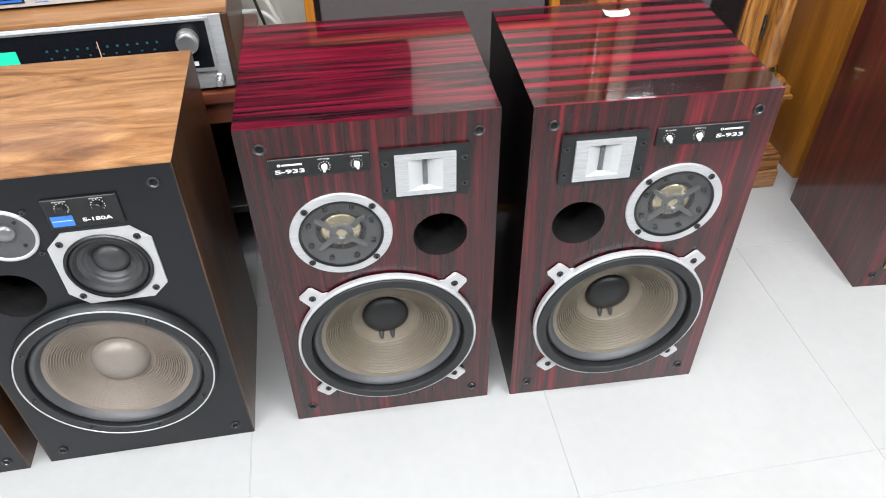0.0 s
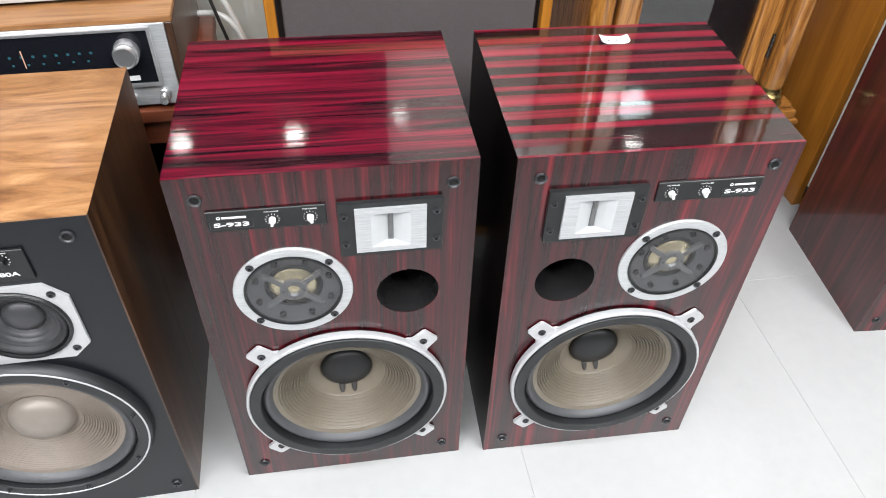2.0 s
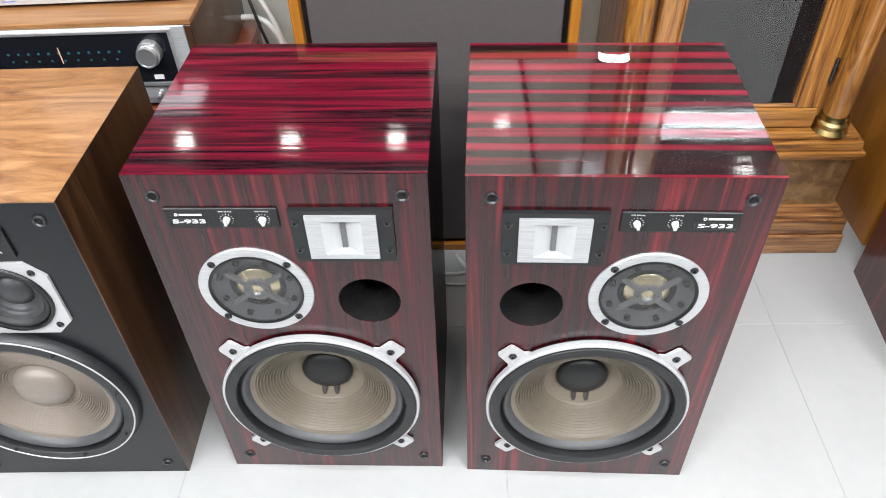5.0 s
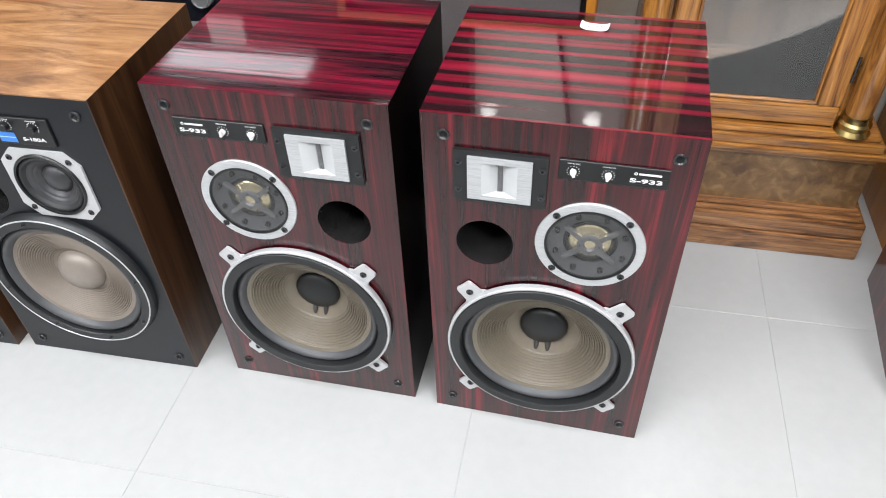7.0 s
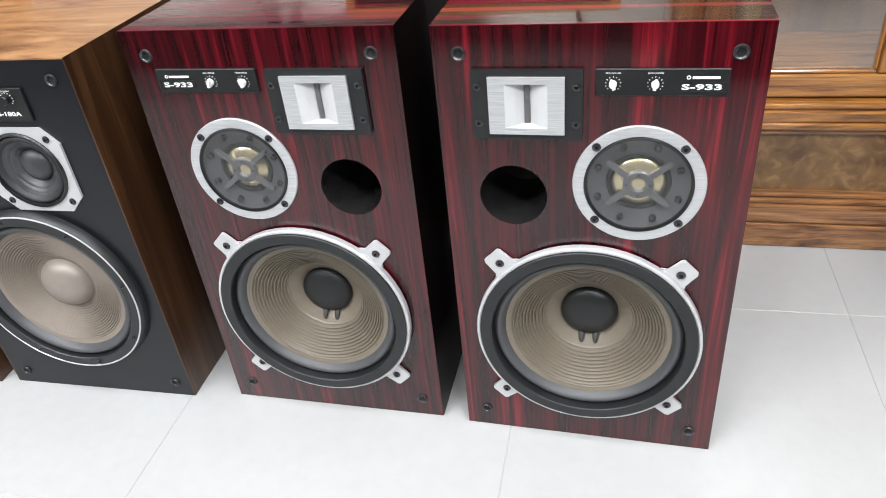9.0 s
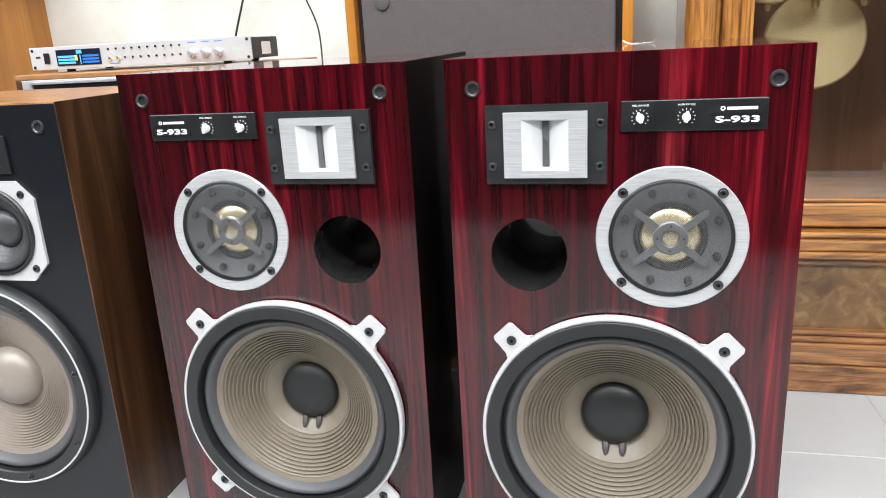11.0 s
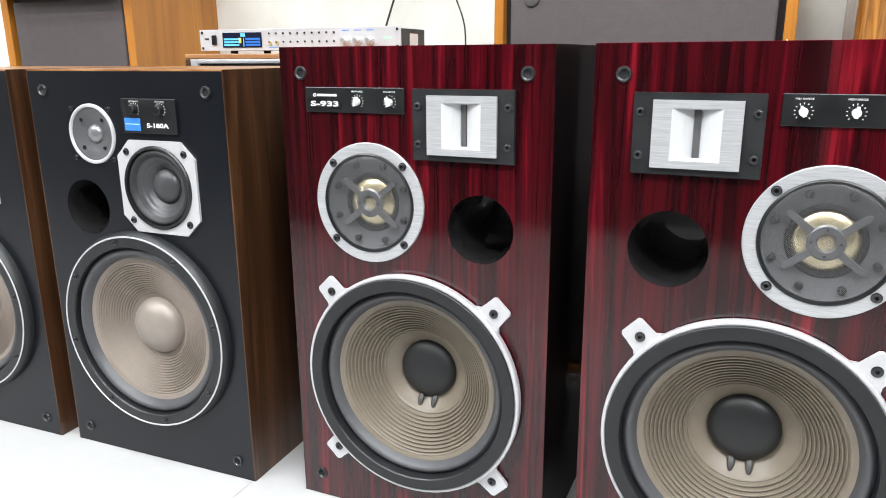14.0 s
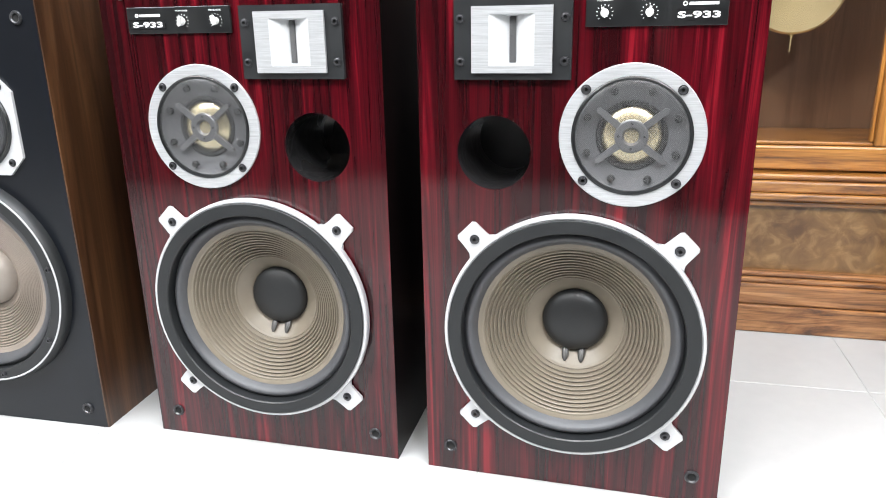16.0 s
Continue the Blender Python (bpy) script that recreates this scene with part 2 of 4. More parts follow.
pale_blue = plain("pale_blue_print", (0.45, 0.66, 0.85), 0.45, 0, 0.05, 80)
paper = plain("paper_sticker", (0.82, 0.82, 0.80), 0.6, 0, 0.03, 60)
ink = plain("pencil_ink", (0.15, 0.15, 0.17), 0.6, 0, 0.05, 60)
grille_cloth = plain("brown_grey_grille_cloth", (0.072, 0.060, 0.060), 0.85, 0, 0.18, 420, 0.0005)
port_black = plain("port_tube_black", (0.014, 0.0135, 0.014), 0.28, 0, 0.1, 40, 0.004, 1.0)
cable_black = plain("black_cable", (0.018, 0.018, 0.018), 0.45, 0, 0.1, 60)
cable_white = plain("white_cable", (0.70, 0.70, 0.68), 0.45, 0, 0.05, 60)
white_plastic = plain("white_plastic", (0.74, 0.74, 0.72), 0.4, 0, 0.04, 60)
dark_inside = plain("dark_interior", (0.02, 0.018, 0.016), 0.7, 0, 0.1, 30)
ceiling_paint = plain("ceiling_paint", (0.80, 0.80, 0.79), 0.8, 0, 0.03, 6)
grout = plain("grout", (0.40, 0.40, 0.395), 0.8, 0, 0.08, 40)
# Paint of the dark boards; also stands for shade inside the hi-fi stand.
dark_paint_and_shade = plain("dark_paint_and_void_shade", (0.012, 0.010, 0.010), 0.5, 0, 0.15, 12)


def brushed(name, along, color=(0.63, 0.64, 0.655), rough=0.36, metal=0.5):
    m, tree, bsdf = material(name)
    s = [1.0, 1.0, 1.0]
    s[along] = 0.03
    f = noise_of(tree, coords(tree, s), 900, 3, 0.6)
    tree.links.new(ramp(tree, f, [(0.3, [c * 0.72 for c in color]), (0.7, color)]), bsdf.inputs["Base Color"])
    bsdf.inputs["Roughness"].default_value = rough
    bsdf.inputs["Metallic"].default_value = metal
    bump(tree, bsdf, f, 0.25, 0.0003)
    return m


brushed_silver = brushed("brushed_aluminium", 0)


def emitting(name, color, strength):
    m, tree, bsdf = material(name)
    bsdf.inputs["Base Color"].default_value = (*[c * 0.5 for c in color], 1)
    bsdf.inputs["Emission Color"].default_value = (*color, 1)
    bsdf.inputs["Emission Strength"].default_value = strength
    return m


lamp_glow = emitting("downlight_glow", (1.0, 0.98, 0.95), 560.0)
dial_green = emitting("green_meter_light", (0.02, 0.75, 0.45), 0.8)
dial_teal = emitting("teal_dial_marks", (0.03, 0.15, 0.19), 0.12)
screen_blue = emitting("display_blue", (0.02, 0.16, 0.60), 0.6)
screen_cyan = emitting("display_bright_blue", (0.10, 0.46, 0.95), 0.75)
screen_dark = plain("display_dark_glass", (0.010, 0.013, 0.03), 0.12, 0, 0.05, 20)
screen_yellow = emitting("display_yellow", (0.9, 0.75, 0.1), 0.8)
dial_pointer = emitting("dial_pointer", (0.75, 0.42, 0.30), 0.6)
dial_black = plain("black_dial_glass", (0.008, 0.009, 0.012), 0.12, 0, 0.05, 20)


def tile_material():
    m, tree, bsdf = material("polished_white_tile")
    v = coords(tree)
    a, b = noise_of(tree, v, 2.2, 6, 0.6, 0.6), noise_of(tree, v, 40, 4)
    specks = noise_of(tree, v, 70, 2, 0.5)
    col = mix(tree, 0.25, ramp(tree, a, [(0.3, (0.395, 0.394, 0.39)), (0.7, (0.435, 0.435, 0.435))]), ramp(tree, b, [(0.3, (0.38, 0.38, 0.38)), (0.7, (0.45, 0.45, 0.445))]))
    col = mix(tree, ramp(tree, specks, [(0.76, (0, 0, 0)), (0.82, (0.35, 0.35, 0.35))]), col, (0.42, 0.41, 0.40))
    tree.links.new(col, bsdf.inputs["Base Color"])
    tree.links.new(ramp(tree, a, [(0.3, (0.32,) * 3), (0.7, (0.42,) * 3)]), bsdf.inputs["Roughness"])
    bump(tree, bsdf, a, 0.02, 0.001)
    return m


def wall_material():
    m, tree, bsdf = material("glossy_pale_wall")
    v = coords(tree, vary=False)
    a, b = noise_of(tree, v, 3.0, 6, 0.65, 1.2), noise_of(tree, v, 26, 4)
    col = mix(tree, 0.3, ramp(tree, a, [(0.3, (0.60, 0.60, 0.51)), (0.5, (0.70, 0.70, 0.64)), (0.7, (0.76, 0.76, 0.73))]), ramp(tree, b, [(0.3, (0.66, 0.66, 0.60)), (0.7, (0.76, 0.76, 0.73))]))
    tree.links.new(col, bsdf.inputs["Base Color"])
    bsdf.inputs["Roughness"].default_value = 0.5
    bsdf.inputs["Coat Weight"].default_value = 1.0
    bsdf.inputs["Coat IOR"].default_value = 1.9
    bsdf.inputs["Coat Roughness"].default_value = 0.02
    bump(tree, bsdf, b, 0.05, 0.001)
    return m


def net_material(name, pitch, grey=0.20):
    """A fine wire net: threads in two directions, holes between them."""
    m, tree, bsdf = material(name)
    bsdf.inputs["Base Color"].default_value = (grey, grey, grey * 1.02, 1)
    bsdf.inputs["Metallic"].default_value = 0.6
    bsdf.inputs["Roughness"].default_value = 0.42
    threads = []
    for turn in (45, -45):
        tex = tree.nodes.new("ShaderNodeTexCoord")
        mp = tree.nodes.new("ShaderNodeMapping")
        mp.inputs["Rotation"].default_value = (0, radians(turn), 0)
        tree.links.new(tex.outputs["Object"], mp.inputs["Vector"])
        w = node(tree, "ShaderNodeTexWave", Scale=1 / pitch / 3.18)
        w.bands_direction = "X"
        tree.links.new(mp.outputs[0], w.inputs["Vector"])
        threads.append(w.outputs["Fac"])
    top = tree.nodes.new("ShaderNodeMath")
    top.operation = "MAXIMUM"
    tree.links.new(threads[0], top.inputs[0])
    tree.links.new(threads[1], top.inputs[1])
    cut = node(tree, "ShaderNodeMapRange")
    cut.inputs[1].default_value, cut.inputs[2].default_value = 0.86, 0.99
    tree.links.new(top.outputs[0], cut.inputs[0])
    tree.links.new(cut.outputs[0], bsdf.inputs["Alpha"])
    return m


def glass_material(name, tint=(1, 1, 1)):
    m, tree, bsdf = material(name)
    clear = node(tree, "ShaderNodeBsdfTransparent", Color=(*tint, 1))
    gloss = node(tree, "ShaderNodeBsdfGlossy", Roughness=0.02)
    fres = node(tree, "ShaderNodeFresnel", IOR=2.1)
    mx = tree.nodes.new("ShaderNodeMixShader")
    tree.links.new(fres.outputs[0], mx.inputs[0])
    tree.links.new(clear.outputs[0], mx.inputs[1])
    tree.links.new(gloss.outputs[0], mx.inputs[2])
    tree.links.new(mx.outputs[0], tree.nodes["Material Output"].inputs["Surface"])
    return m


tile_white = tile_material()
wall_pale = wall_material()
net = net_material("wire_net", 0.0016, 0.16)
net_fine = net_material("fine_slot_net", 0.0024, 0.38)
clock_glass = glass_material("clock_door_glass", (0.95, 0.935, 0.91))
night_glass = plain("dark_window_glass", (0.006, 0.005, 0.006), 0.03, 0, 0.02, 5, 0, 0.35)
wall_paint = plain("side_wall_paint", (0.32, 0.31, 0.29), 0.7, 0, 0.04, 5)

# ---------------------------------------------------------------- mesh helpers


def link(name, bm, mat, parent=None, label="", smooth=None):
    bmesh.ops.recalc_face_normals(bm, faces=bm.faces[:])
    me = bpy.data.meshes.new(name)
    bm.to_mesh(me)
    bm.free()
    for m in (mat if isinstance(mat, (list, tuple)) else [mat]):
        me.materials.append(m)
    if smooth is not None:
        me.shade_smooth()
        me.set_sharp_from_angle(angle=radians(smooth))
    ob = new(name, me)
    if parent is not None:
        ob.parent = parent
    if label:
        ob["label"] = label
    return ob


def part(name, bm, mat, parent, label="", smooth=None):
    return link(name, bm, mat, parent, label, smooth)


def thing(name, label, category, group="", kind=""):
    return tagged(new(name), label, category, group, kind)


def box(x0, y0, z0, x1, y1, z1, bevel=0.0, seg=1, bm=None):
    bm = bm or bmesh.new()
    m = Matrix.Translation(((x0 + x1) / 2, (y0 + y1) / 2, (z0 + z1) / 2)) @ Matrix.Diagonal((abs(x1 - x0), abs(y1 - y0), abs(z1 - z0), 1))
    made = bmesh.ops.create_cube(bm, size=1, matrix=m)
    if bevel:
        edges = list({e for v in made["verts"] for e in v.link_edges})
        bmesh.ops.bevel(bm, geom=edges, offset=bevel, segments=seg, affect="EDGES", profile=0.5)
    return bm


def lathe(profile, cx=0.0, cz=0.0, seg=64, bm=None):
    """Turn (radius, outward) pairs round an axis that points out of the front (-y)."""
    bm = bm or bmesh.new()
    rings = []
    for r, d in profile:
        if r < 1e-6:
            rings.append([bm.verts.new((cx, -d, cz))])
        else:
            rings.append([bm.verts.new((cx + r * math.cos(2 * math.pi * i / seg), -d, cz + r * math.sin(2 * math.pi * i / seg))) for i in range(seg)])
    for a, b in zip(rings, rings[1:]):
        for i in range(seg):
            j = (i + 1) % seg
            if len(a) == 1 and len(b) > 1:
                bm.faces.new((a[0], b[i], b[j]))
            elif len(b) == 1 and len(a) > 1:
                bm.faces.new((a[i], b[0], a[j]))
            elif len(a) > 1:
                bm.faces.new((a[i], b[i], b[j], a[j]))
    return bm


def turned(profile, cx, cy, seg=40, bm=None):
    """Turn (radius, height) pairs round an upright axis."""
    bm = lathe(profile, 0, 0, seg, bm)
    bmesh.ops.transform(bm, matrix=Matrix.Translation((cx, cy, 0)) @ Matrix.Rotation(radians(-90), 4, "X"), verts=bm.verts[:])
    return bm


def plate_with_holes(x0, z0, x1, z1, thick, holes, seg=48):
    """A front board from y = 0 back to y = thick with round holes (x, z, r) right through."""
    bm = bmesh.new()
    edges, loops = [], []
    rect = [(x0, z0), (x1, z0), (x1, z1), (x0, z1)]
    for pts in [rect] + [[(hx + hr * math.cos(2 * math.pi * i / seg), hz + hr * math.sin(2 * math.pi * i / seg)) for i in range(seg)] for hx, hz, hr in holes]:
        vs = [bm.verts.new((x, 0, z)) for x, z in pts]
        loops.append(vs)
        edges += [bm.edges.new((vs[i], vs[(i + 1) % len(vs)])) for i in range(len(vs))]
    bmesh.ops.triangle_fill(bm, use_beauty=True, use_dissolve=False, edges=edges)
    for vs in loops:
        back = [bm.verts.new((v.co.x, thick, v.co.z)) for v in vs]
        for i in range(len(vs)):
            j = (i + 1) % len(vs)
            bm.faces.new((vs[i], vs[j], back[j], back[i]))
    return bm


def prism(points, d0, d1, bm=None):
    """A flat outline (x, z) raised from outward d0 to d1 (out is -y)."""
    bm = bm or bmesh.new()
    a = [bm.verts.new((x, -d0, z)) for x, z in points]
    b = [bm.verts.new((x, -d1, z)) for x, z in points]
    n = len(points)
    bm.faces.new(a)
    bm.faces.new(b)
    for i in range(n):
        bm.faces.new((a[i], a[(i + 1) % n], b[(i + 1) % n], b[i]))
    return bm


def bars(rects, d0, d1):
    bm = bmesh.new()
    for x0, z0, x1, z1 in rects:
        prism([(x0, z0), (x1, z0), (x1, z1), (x0, z1)], d0, d1, bm)
    return bm


def lettering(name, text, x, z, width, height, d, mat, parent, bold=0.0):
    """Raised letters on a front, their lower left corner at (x, z)."""
    cu = bpy.data.curves.new(name, "FONT")
    cu.body, cu.extrude, cu.offset, cu.resolution_u = text, 0.004, bold, 3
    tmp = bpy.data.objects.new(name, cu)
    scene.collection.objects.link(tmp)
    me = bpy.data.meshes.new_from_object(tmp)
    bpy.data.objects.remove(tmp)
    bpy.data.curves.remove(cu)
    xs, ys = [v.co.x for v in me.vertices], [v.co.y for v in me.vertices]
    sx, sy = width / (max(xs) - min(xs)), height / (max(ys) - min(ys))
    for v in me.vertices:
        v.co = (x + (v.co.x - min(xs)) * sx, -d - v.co.z * 0.05, z + (v.co.y - min(ys)) * sy)
    me.name = name
    me.materials.append(mat)
    ob = new(name, me)
    ob.parent = parent
    return ob


def tube(name, points, radius, mat, parent=None, label=""):
    cu = bpy.data.curves.new(name, "CURVE")
    cu.dimensions, cu.bevel_depth, cu.bevel_resolution, cu.resolution_u = "3D", radius, 3, 8
    sp = cu.splines.new("NURBS")
    sp.points.add(len(points) - 1)
    for p, co in zip(sp.points, points):
        p.co = (*co, 1)
    sp.use_endpoint_u, sp.order_u = True, min(4, len(points))
    tmp = bpy.data.objects.new(name, cu)
    scene.collection.objects.link(tmp)
    me = bpy.data.meshes.new_from_object(tmp)
    bpy.data.objects.remove(tmp)
    bpy.data.curves.remove(cu)
    me.materials.append(mat)
    me.shade_smooth()
    me.name = name
    ob = new(name, me)
    if parent:
        ob.parent = parent
    if label:
        ob["label"] = label
    return ob


def octagon(cx, cz, hx, hz, cut):
    return [(cx - hx + cut, cz - hz), (cx + hx - cut, cz - hz), (cx + hx, cz - hz + cut), (cx + hx, cz + hz - cut),
            (cx + hx - cut, cz + hz), (cx - hx + cut, cz + hz), (cx - hx, cz + hz - cut), (cx - hx, cz - hz + cut)]


def ring_plate(outline, cx, cz, r, d0, d1, seg=48):
    """A flat plate with one round hole, raised from d0 to d1."""
    bm = bmesh.new()
    edges, loops = [], []
    for pts in (outline, [(cx + r * math.cos(2 * math.pi * i / seg), cz + r * math.sin(2 * math.pi * i / seg)) for i in range(seg)]):
        vs = [bm.verts.new((x, -d1, z)) for x, z in pts]
        loops.append(vs)
        edges += [bm.edges.new((vs[i], vs[(i + 1) % len(vs)])) for i in range(len(vs))]
    bmesh.ops.triangle_fill(bm, use_beauty=True, use_dissolve=False, edges=edges)
    for vs in loops:
        back = [bm.verts.new((v.co.x, -d0, v.co.z)) for v in vs]
        for i in range(len(vs)):
            bm.faces.new((vs[i], vs[(i + 1) % len(vs)], back[(i + 1) % len(vs)], back[i]))
    return bm


def screw(parent, x, z, d, r=0.0045, name="screw"):
    """A dark hexagon-socket screw with its washer."""
    bm = lathe([(r * 1.35, d - 0.001), (r * 1.35, d + 0.0006), (r, d + 0.0008), (r, d + 0.0026), (r * 0.85, d + 0.003), (r * 0.5, d + 0.003), (r * 0.45, d + 0.001), (0, d + 0.001)], x, z, 14)
    for f in bm.faces:
        c = f.calc_center_median()
        f.material_index = 1 if math.hypot(c.x - x, c.z - z) < r * 0.55 else 0
    return part(name, bm, [screw_metal, hole_black], parent, "", 40)


def grille_socket(parent, x, z):
    """A round metal socket for the grille pegs, hollow in the middle."""
    bm = lathe([(0.0090, -0.001), (0.0090, 0.0018), (0.0082, 0.0034), (0.0070, 0.0036), (0.0056, 0.0026), (0.0050, 0.0012), (0.0049, -0.001)], x, z, 24)
    sock = part("grille_socket", bm, socket_metal, parent, "", 35)
    part("socket_hole", lathe([(0.0052, 0.0020), (0.0046, 0.0012), (0, 0.0010)], x, z, 20), hole_black, sock, "dark hole", 60)
    return sock


def board_between(corners, y0, y1):
    """A board with mitred ends: four (x, z) corners, from y0 back to y1."""
    return prism(corners, -y0, -y1)


def cabinet(root, w, h, depth, front, side, top, holes, t=0.018, inset=0.0003, proud=0.0006):
    """Six boards: lid and sides meet in mitres, the front covers their edges."""
    x, g = w / 2, 0.00015
    part("top_panel", board_between([(-x + g, h), (x - g, h), (x - t - g, h - t), (-x + t + g, h - t)], 0, depth), top, root)
    for sx in (-1, 1):
        part("side_panel", board_between([(sx * x, 0), (sx * x, h - 2 * g), (sx * (x - t), h - t - 2 * g), (sx * (x - t), 0)], 0, depth), side, root)
    part("back_panel", box(-w / 2 + t, depth - t - 0.004, 0, w / 2 - t, depth - 0.004, h - t), black_baffle, root)
    part("bottom_panel", box(-w / 2 + t, 0.02, 0.002, w / 2 - t, depth - t - 0.004, t), black_baffle, root)
    board = plate_with_holes(-w / 2 + inset, 0.0006, w / 2 - inset, h - inset - 0.0001, 0.02, holes)
    bmesh.ops.transform(board, matrix=Matrix.Translation((0, -proud, 0)), verts=board.verts[:])
    return part("front_baffle", board, front, root)


def port(root, x, z, r):
    bm = lathe([(r, -0.0005), (r * 0.985, -0.004), (r * 0.97, -0.02), (r * 0.95, -0.12), (0, -0.12)], x, z, 48)
    return part("bass_port", bm, port_black, root, "black round bass port tube", 40)


def cone_profile(r_out, r_in, d_out, d_in, ridges, lo=0.30, hi=0.86, amp=0.0011, steps=10):
    """A paper cone from r_out in to r_in, with concentric ridges over part of its width."""
    pts = []
    n = ridges * steps + 20
    for i in range(n + 1):
        u = i / n
        r = r_out + (r_in - r_out) * u
        d = d_out + (d_in - d_out) * (u ** 1.2)
        v = (u - (1 - hi)) / (hi - lo)
        if 0 < v < 1:
            d += amp * (2 * abs(math.sin(v * ridges * math.pi)) - 1) * min(1, 8 * v, 8 * (1 - v))
        pts.append((r, d))
    return pts


# ---------------------------------------------------------------- the tall red loudspeakers


def big_woofer(root, cx, cz):
    unit = new("woofer")
    unit.parent = root
    unit["label"] = "large woofer with tan ridged paper cone"
    part("collar", lathe([(0.1500, 0.0), (0.1560, 0.0), (0.1560, 0.0045), (0.1500, 0.0045)], cx, cz, 96), black_frame, unit, "black collar behind the rim", 35)
    part("ring", lathe([(0.1500, 0.0040), (0.1590, 0.0040), (0.1600, 0.0055), (0.1600, 0.0145), (0.1588, 0.0162), (0.1562, 0.0165), (0.1548, 0.0155), (0.1500, 0.0155)], cx, cz, 96), white_metal, unit, "white-lacquered metal rim", 35)
    for k in range(4):
        a = radians(45 + 90 * k)
        ca, sa = math.cos(a), math.sin(a)
        out = [(0.154, -0.023), (0.158, -0.023), (0.1635, -0.0165), (0.186, -0.0155), (0.1895, -0.0125), (0.1895, 0.0125), (0.186, 0.0155), (0.1635, 0.0165), (0.158, 0.023), (0.154, 0.023)]
        pts = [(cx + u * ca - v * sa, cz + u * sa + v * ca) for u, v in out]
        tab = prism(pts, 0.0025, 0.0075)
        bmesh.ops.bevel(tab, geom=[e for e in tab.edges if abs(e.verts[0].co.y + 0.0075) < 1e-5 and abs(e.verts[1].co.y + 0.0075) < 1e-5], offset=0.0009, segments=2, affect="EDGES")
        lug = part("mounting_lug", tab, white_metal, unit, "", 40)
        part("spacer", lathe([(0.008, 0.0), (0.008, 0.0026)], cx + 0.1715 * ca, cz + 0.1715 * sa, 16), black_frame, lug)
        screw(lug, cx + 0.1715 * ca, cz + 0.1715 * sa, 0.0075, 0.0046)
    part("gasket", lathe([(0.1549, 0.010), (0.1545, 0.0180), (0.1537, 0.0190), (0.1390, 0.0190), (0.1375, 0.0175), (0.1365, 0.008), (0.136, 0.0)], cx, cz, 96), black_frame, unit, "black gasket ring", 35)
    roll = [(0.1370 - 0.0175 * i / 16, 0.002 + 0.0085 * math.sin(math.pi * i / 16) - 0.004 * i / 16) for i in range(17)]
    part("surround", lathe(roll, cx, cz, 96), rubber, unit, "dark grey rolled surround", 60)
    part("cone", lathe(cone_profile(0.1198, 0.040, -0.002, -0.058, 12, 0.26, 0.94, 0.0026), cx, cz, 96), cone_paper, unit, "tan paper cone with concentric ridges", 180)
    cap = [(0.0425, -0.0565), (0.0422, -0.052)] + [(0.0418 * math.cos(radians(a)), -0.052 + 0.014 * math.sin(radians(a))) for a in range(10, 91, 10)]
    cap[-1] = (0, cap[-1][1])
    part("dust_cap", lathe(cap, cx, cz, 48), cap_black, unit, "black domed dust cap", 50)
    for sx in (-1, 1):
        run = bmesh.new()
        bmesh.ops.create_uvsphere(run, u_segments=12, v_segments=8, radius=1.0, matrix=Matrix.Translation((cx + sx * 0.0105, 0.0500, cz - 0.0440)) @ Matrix.Rotation(radians(-36), 4, "X") @ Matrix.Diagonal((0.0048, 0.0030, 0.0145, 1)))
        part("lead_wire_seal", run, seal_grey, unit, "", 60)
    return unit


